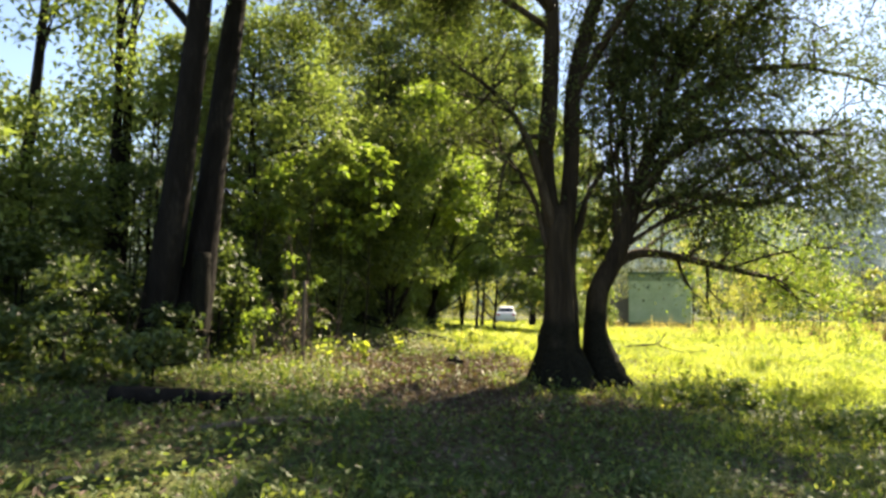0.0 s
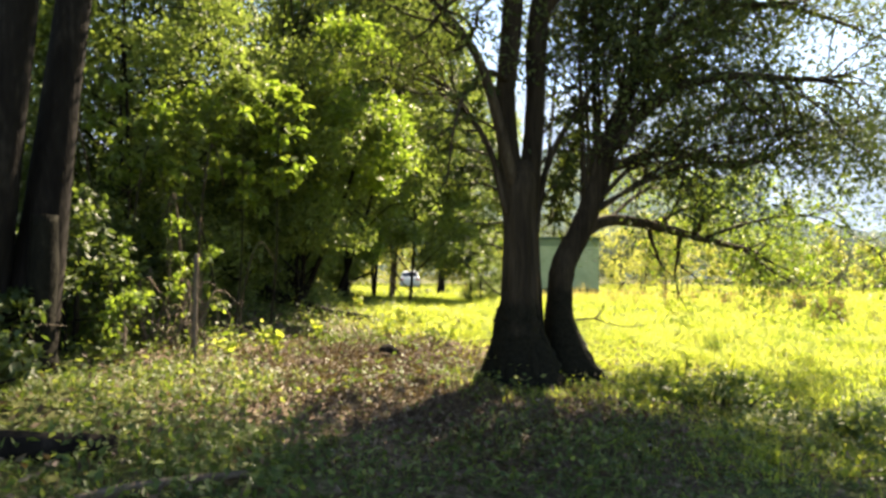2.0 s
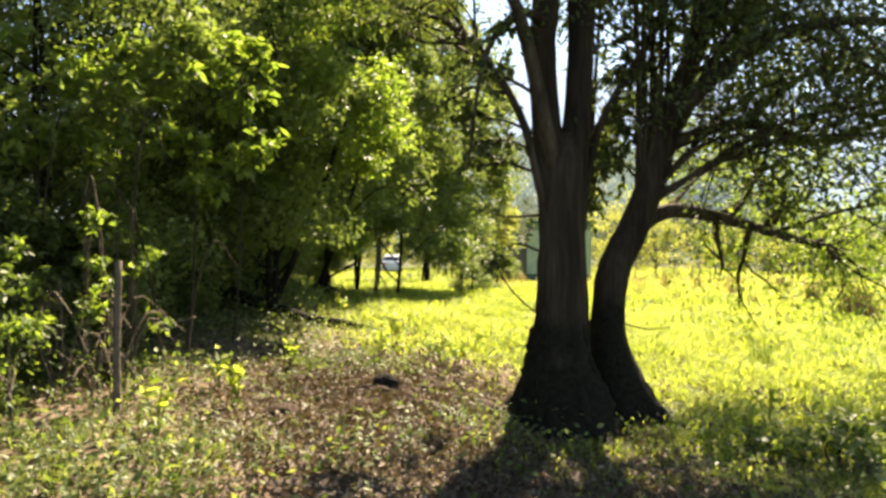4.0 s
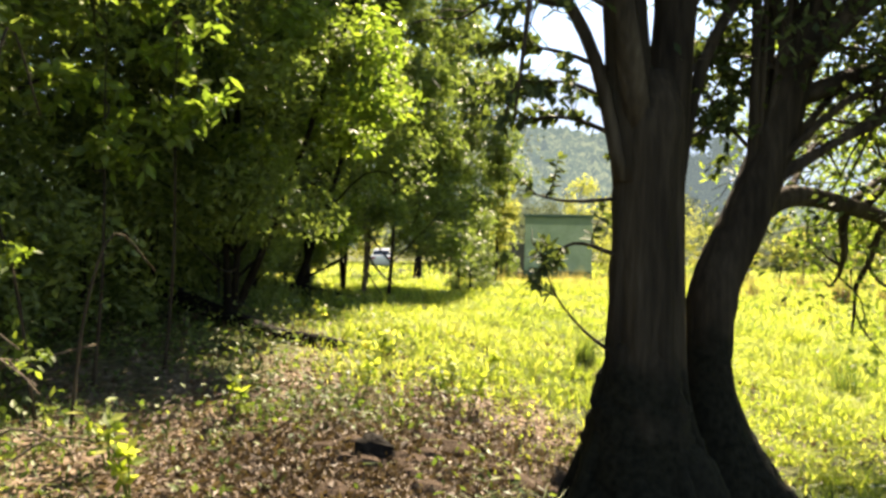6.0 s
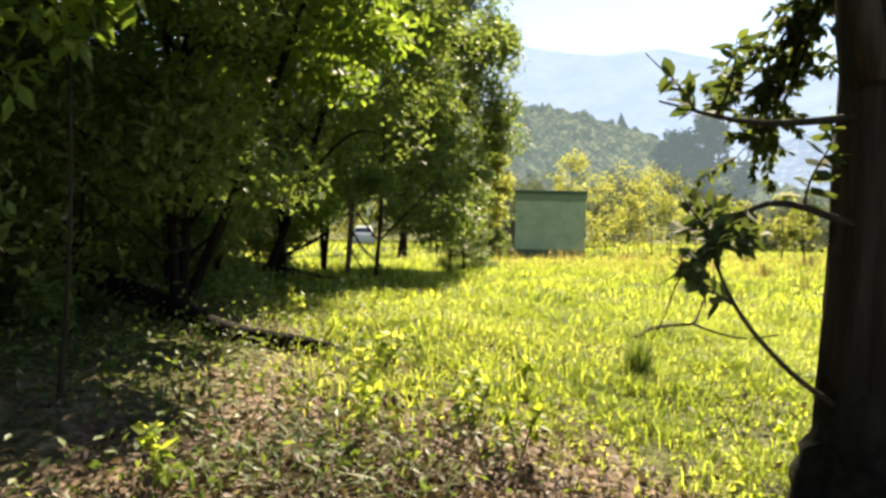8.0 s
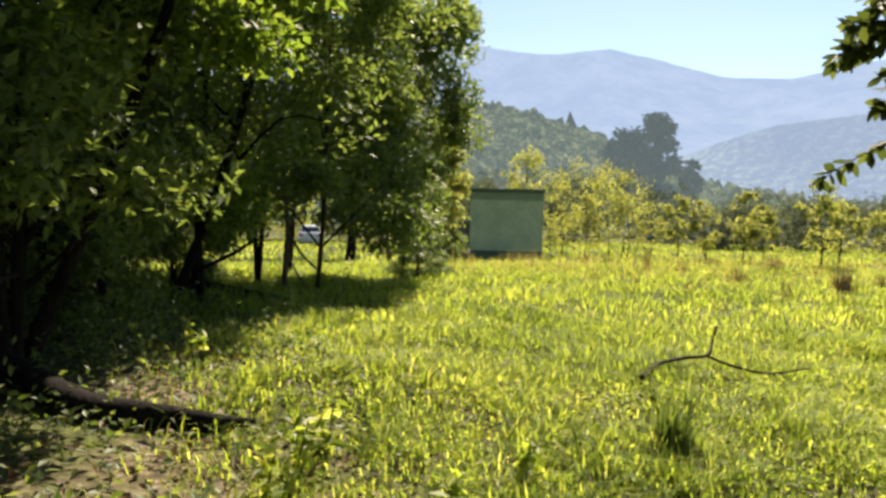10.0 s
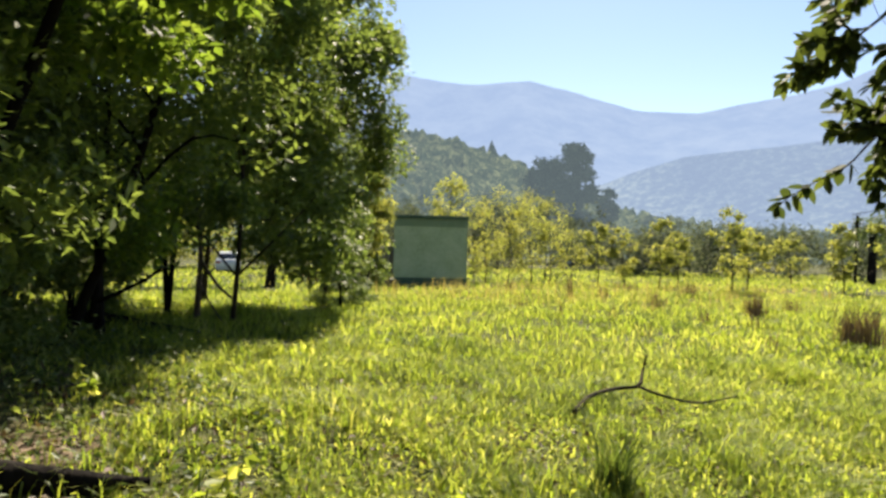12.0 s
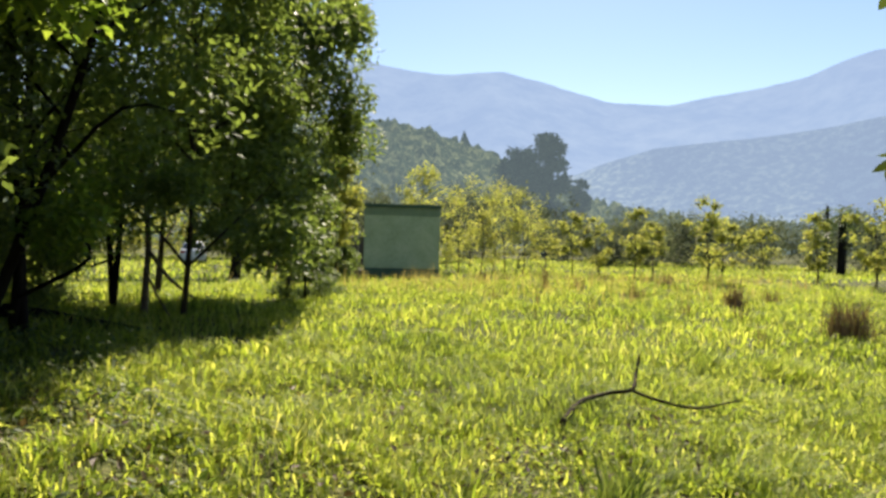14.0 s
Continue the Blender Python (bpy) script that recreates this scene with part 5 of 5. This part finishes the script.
# ---- far posts, pole, palm and car ----
def post(x, y, h, r, label, name="post", mat=None):
    ob = thing(name, x, y, label, "post")
    g = float(ground_z(x, y))
    s = Shape()
    s.tube([(x, y, g - 0.2, r), (x, y, g + h * 0.5, r), (x + 0.02, y, g + h, r * 0.9)], 8, 0.05, 2)
    settle(s.make("wood", mat or M_DEAD), ob)


M_RUST = rough_material("red_brown_wood", [(0.3, (0.12, 0.05, 0.03)), (0.7, (0.25, 0.12, 0.07))], 5, 0.9, 0.4)


def shelter(x, y):
    """Three red-brown posts under a small board roof."""
    ob = thing("shelter", x, y, "small open shelter of red-brown posts under a board", "shelter")
    g = float(ground_z(x, y))
    for k, dx in enumerate((-0.35, 0.0, 0.4)):
        s = Shape()
        s.tube([(x + dx, y + 0.1 * k, g - 0.2, 0.06), (x + dx + 0.02, y + 0.1 * k, g + 1.0, 0.055), (x + dx, y + 0.1 * k, g + 2.0, 0.05)], 8, 0.06, k)
        settle(s.make("post", M_RUST), ob)
    s = Shape()
    s.box((x - 0.95, y - 0.35, g + 2.0), (x + 0.55, y + 0.65, g + 2.06))
    settle(s.make("roof", M_DEAD, None, "weathered grey board", even=False), ob)


shelter(7.5, 43.5)
x, y = bearing(54.6, 52)
post(x, y, 4.6, 0.1, "dark wooden utility pole at the meadow's far edge", "utility_pole", M_BARK_DARK)


def palm(x, y, h, seed):
    rng = np.random.default_rng(seed)
    ob = thing("palm", x, y, "dark shaggy palm at the meadow's far edge", "palm")
    g = float(ground_z(x, y))
    s = Shape()
    s.tube([(x, y, g - 0.2, 0.3), (x, y, g + h * 0.5, 0.24), (x, y, g + h, 0.2)], 9, 0.1, seed)
    settle(s.make("trunk", M_BARK_DARK), ob)
    for k in range(22):
        a = rng.uniform(0, 6.28)
        el = rng.uniform(-0.9, 1.1)
        d = np.array([math.cos(a) * math.cos(el), math.sin(a) * math.cos(el), math.sin(el)])
        p0 = np.array([x, y, g + h])
        C, ax = [], []
        for u in np.linspace(0.1, 1, 14):
            c = p0 + d * 1.5 * u - np.array([0, 0, 0.8 * u * u])
            for sgn in (-1, 1):
                C.append(c)
                ax.append(np.array([-math.sin(a) * sgn, math.cos(a) * sgn, -0.6]) + d * 0.6)
        V, F = leaves(np.array(C), 0.5, 0.07, rng, 0.2, axis=np.array(ax))
        settle(mesh_object("frond", V, F, M_LEAF_SHADE_TONE), ob)


x, y = bearing(55.6, 50)
palm(x, y, 3.9, 7)


def car(x, y, turn):
    ob = thing("car", x, y, "white car parked beyond the trees in the sun", "car")
    ob.rotation_euler = (0, 0, radians(turn))
    paint = plain_material("white_paint", (0.62, 0.63, 0.63), 0.35)
    glass = plain_material("dark_glass", (0.03, 0.035, 0.04), 0.05)
    rubber = plain_material("black_rubber", (0.02, 0.02, 0.02), 0.8)
    steel = plain_material("wheel_steel", (0.5, 0.5, 0.5), 0.35, 1.0)
    red = plain_material("red_lamp", (0.4, 0.02, 0.02), 0.2)

    def loft(name, rows, mat, label=""):
        s = Shape()
        V, F = [], []
        for z, x0, x1, w in rows:
            V += [(x0, -w, z), (x1, -w, z), (x1, w, z), (x0, w, z)]
        n = len(rows)
        for i in range(n - 1):
            for k in range(4):
                a, b = i * 4 + k, i * 4 + (k + 1) % 4
                F.append((a, b, b + 4, a + 4))
        F += [(3, 2, 1, 0), tuple((n - 1) * 4 + k for k in range(4))]
        s.add(V, F)
        o = s.make(name, mat, ob, label, even=False)
        m = o.modifiers.new("edge", "BEVEL")
        m.width, m.segments = 0.05, 3
        return o

    loft("body", [(0.2, -2.0, 2.0, 0.78), (0.45, -2.1, 2.1, 0.85), (0.75, -2.1, 2.05, 0.86), (0.95, -2.02, 1.9, 0.8)], paint)
    loft("cabin", [(0.93, -1.7, 1.05, 0.77), (1.36, -1.25, 0.35, 0.62), (1.46, -1.1, 0.2, 0.56)], paint)
    for name, rows in (("side_window", [(1.0, -1.45, 0.75, 0.775), (1.32, -1.2, 0.35, 0.655)]),):
        loft(name, rows, glass, "dark side window")
    loft("windscreen", [(0.98, -1.69, 1.02, 0.7), (1.33, -1.32, 0.42, 0.58)], glass, "dark windscreen")
    for sx in (-1.3, 1.3):
        for sy in (-0.78, 0.78):
            s = Shape()
            s.tube([(sx, sy - 0.1, 0.31, 0.29), (sx, sy - 0.08, 0.31, 0.31), (sx, sy + 0.08, 0.31, 0.31), (sx, sy + 0.1, 0.31, 0.29)], 20, 0, 0, per=1)
            w = s.make("wheel", rubber, ob)
            s = Shape()
            s.tube([(sx, sy - 0.105, 0.31, 0.18), (sx, sy + 0.105, 0.31, 0.18)], 14, 0, 0, per=1)
            s.make("rim", steel, w)
    for sy in (-0.66, 0.66):
        s = Shape()
        s.box((-2.12, sy - 0.14, 0.68), (-2.04, sy + 0.14, 0.82))
        s.make("tail_lamp", red, ob, even=False)


car(5.5, 62.0, 84)


# ---- clods of dark soil among the fallen leaves ----
def soil_clod(x, y, r, seed):
    rng = np.random.default_rng(seed)
    ob = thing("soil_clod", x, y, "dark crumbly clod of soil among fallen leaves", "soil", "clods of dark soil")
    bm = bmesh.new()
    bmesh.ops.create_icosphere(bm, subdivisions=2, radius=r)
    off = rng.uniform(-50, 50)
    for v in bm.verts:
        n = noise.noise(v.co * (2.2 / r) + Vector((off, off, 0)))
        v.co *= 1 + 0.45 * n
        v.co.z *= 0.55
    me = bpy.data.meshes.new("lump")
    bm.to_mesh(me)
    bm.free()
    me.materials.append(M_SOIL)
    part_ob = new("lump", me)
    part_ob.parent = ob


M_SOIL = rough_material("dark_crumbly_soil", [(0.3, (0.02, 0.014, 0.01)), (0.55, (0.06, 0.042, 0.03)), (0.8, (0.14, 0.1, 0.075))], 14, 0.95, 0.8, (1, 1, 1), 60)
clod_rng = np.random.default_rng(91)
for k in range(56):
    soil_clod(clod_rng.normal(0.3, 0.45), clod_rng.normal(9.5, 0.5), clod_rng.uniform(0.04, 0.14), 500 + k)
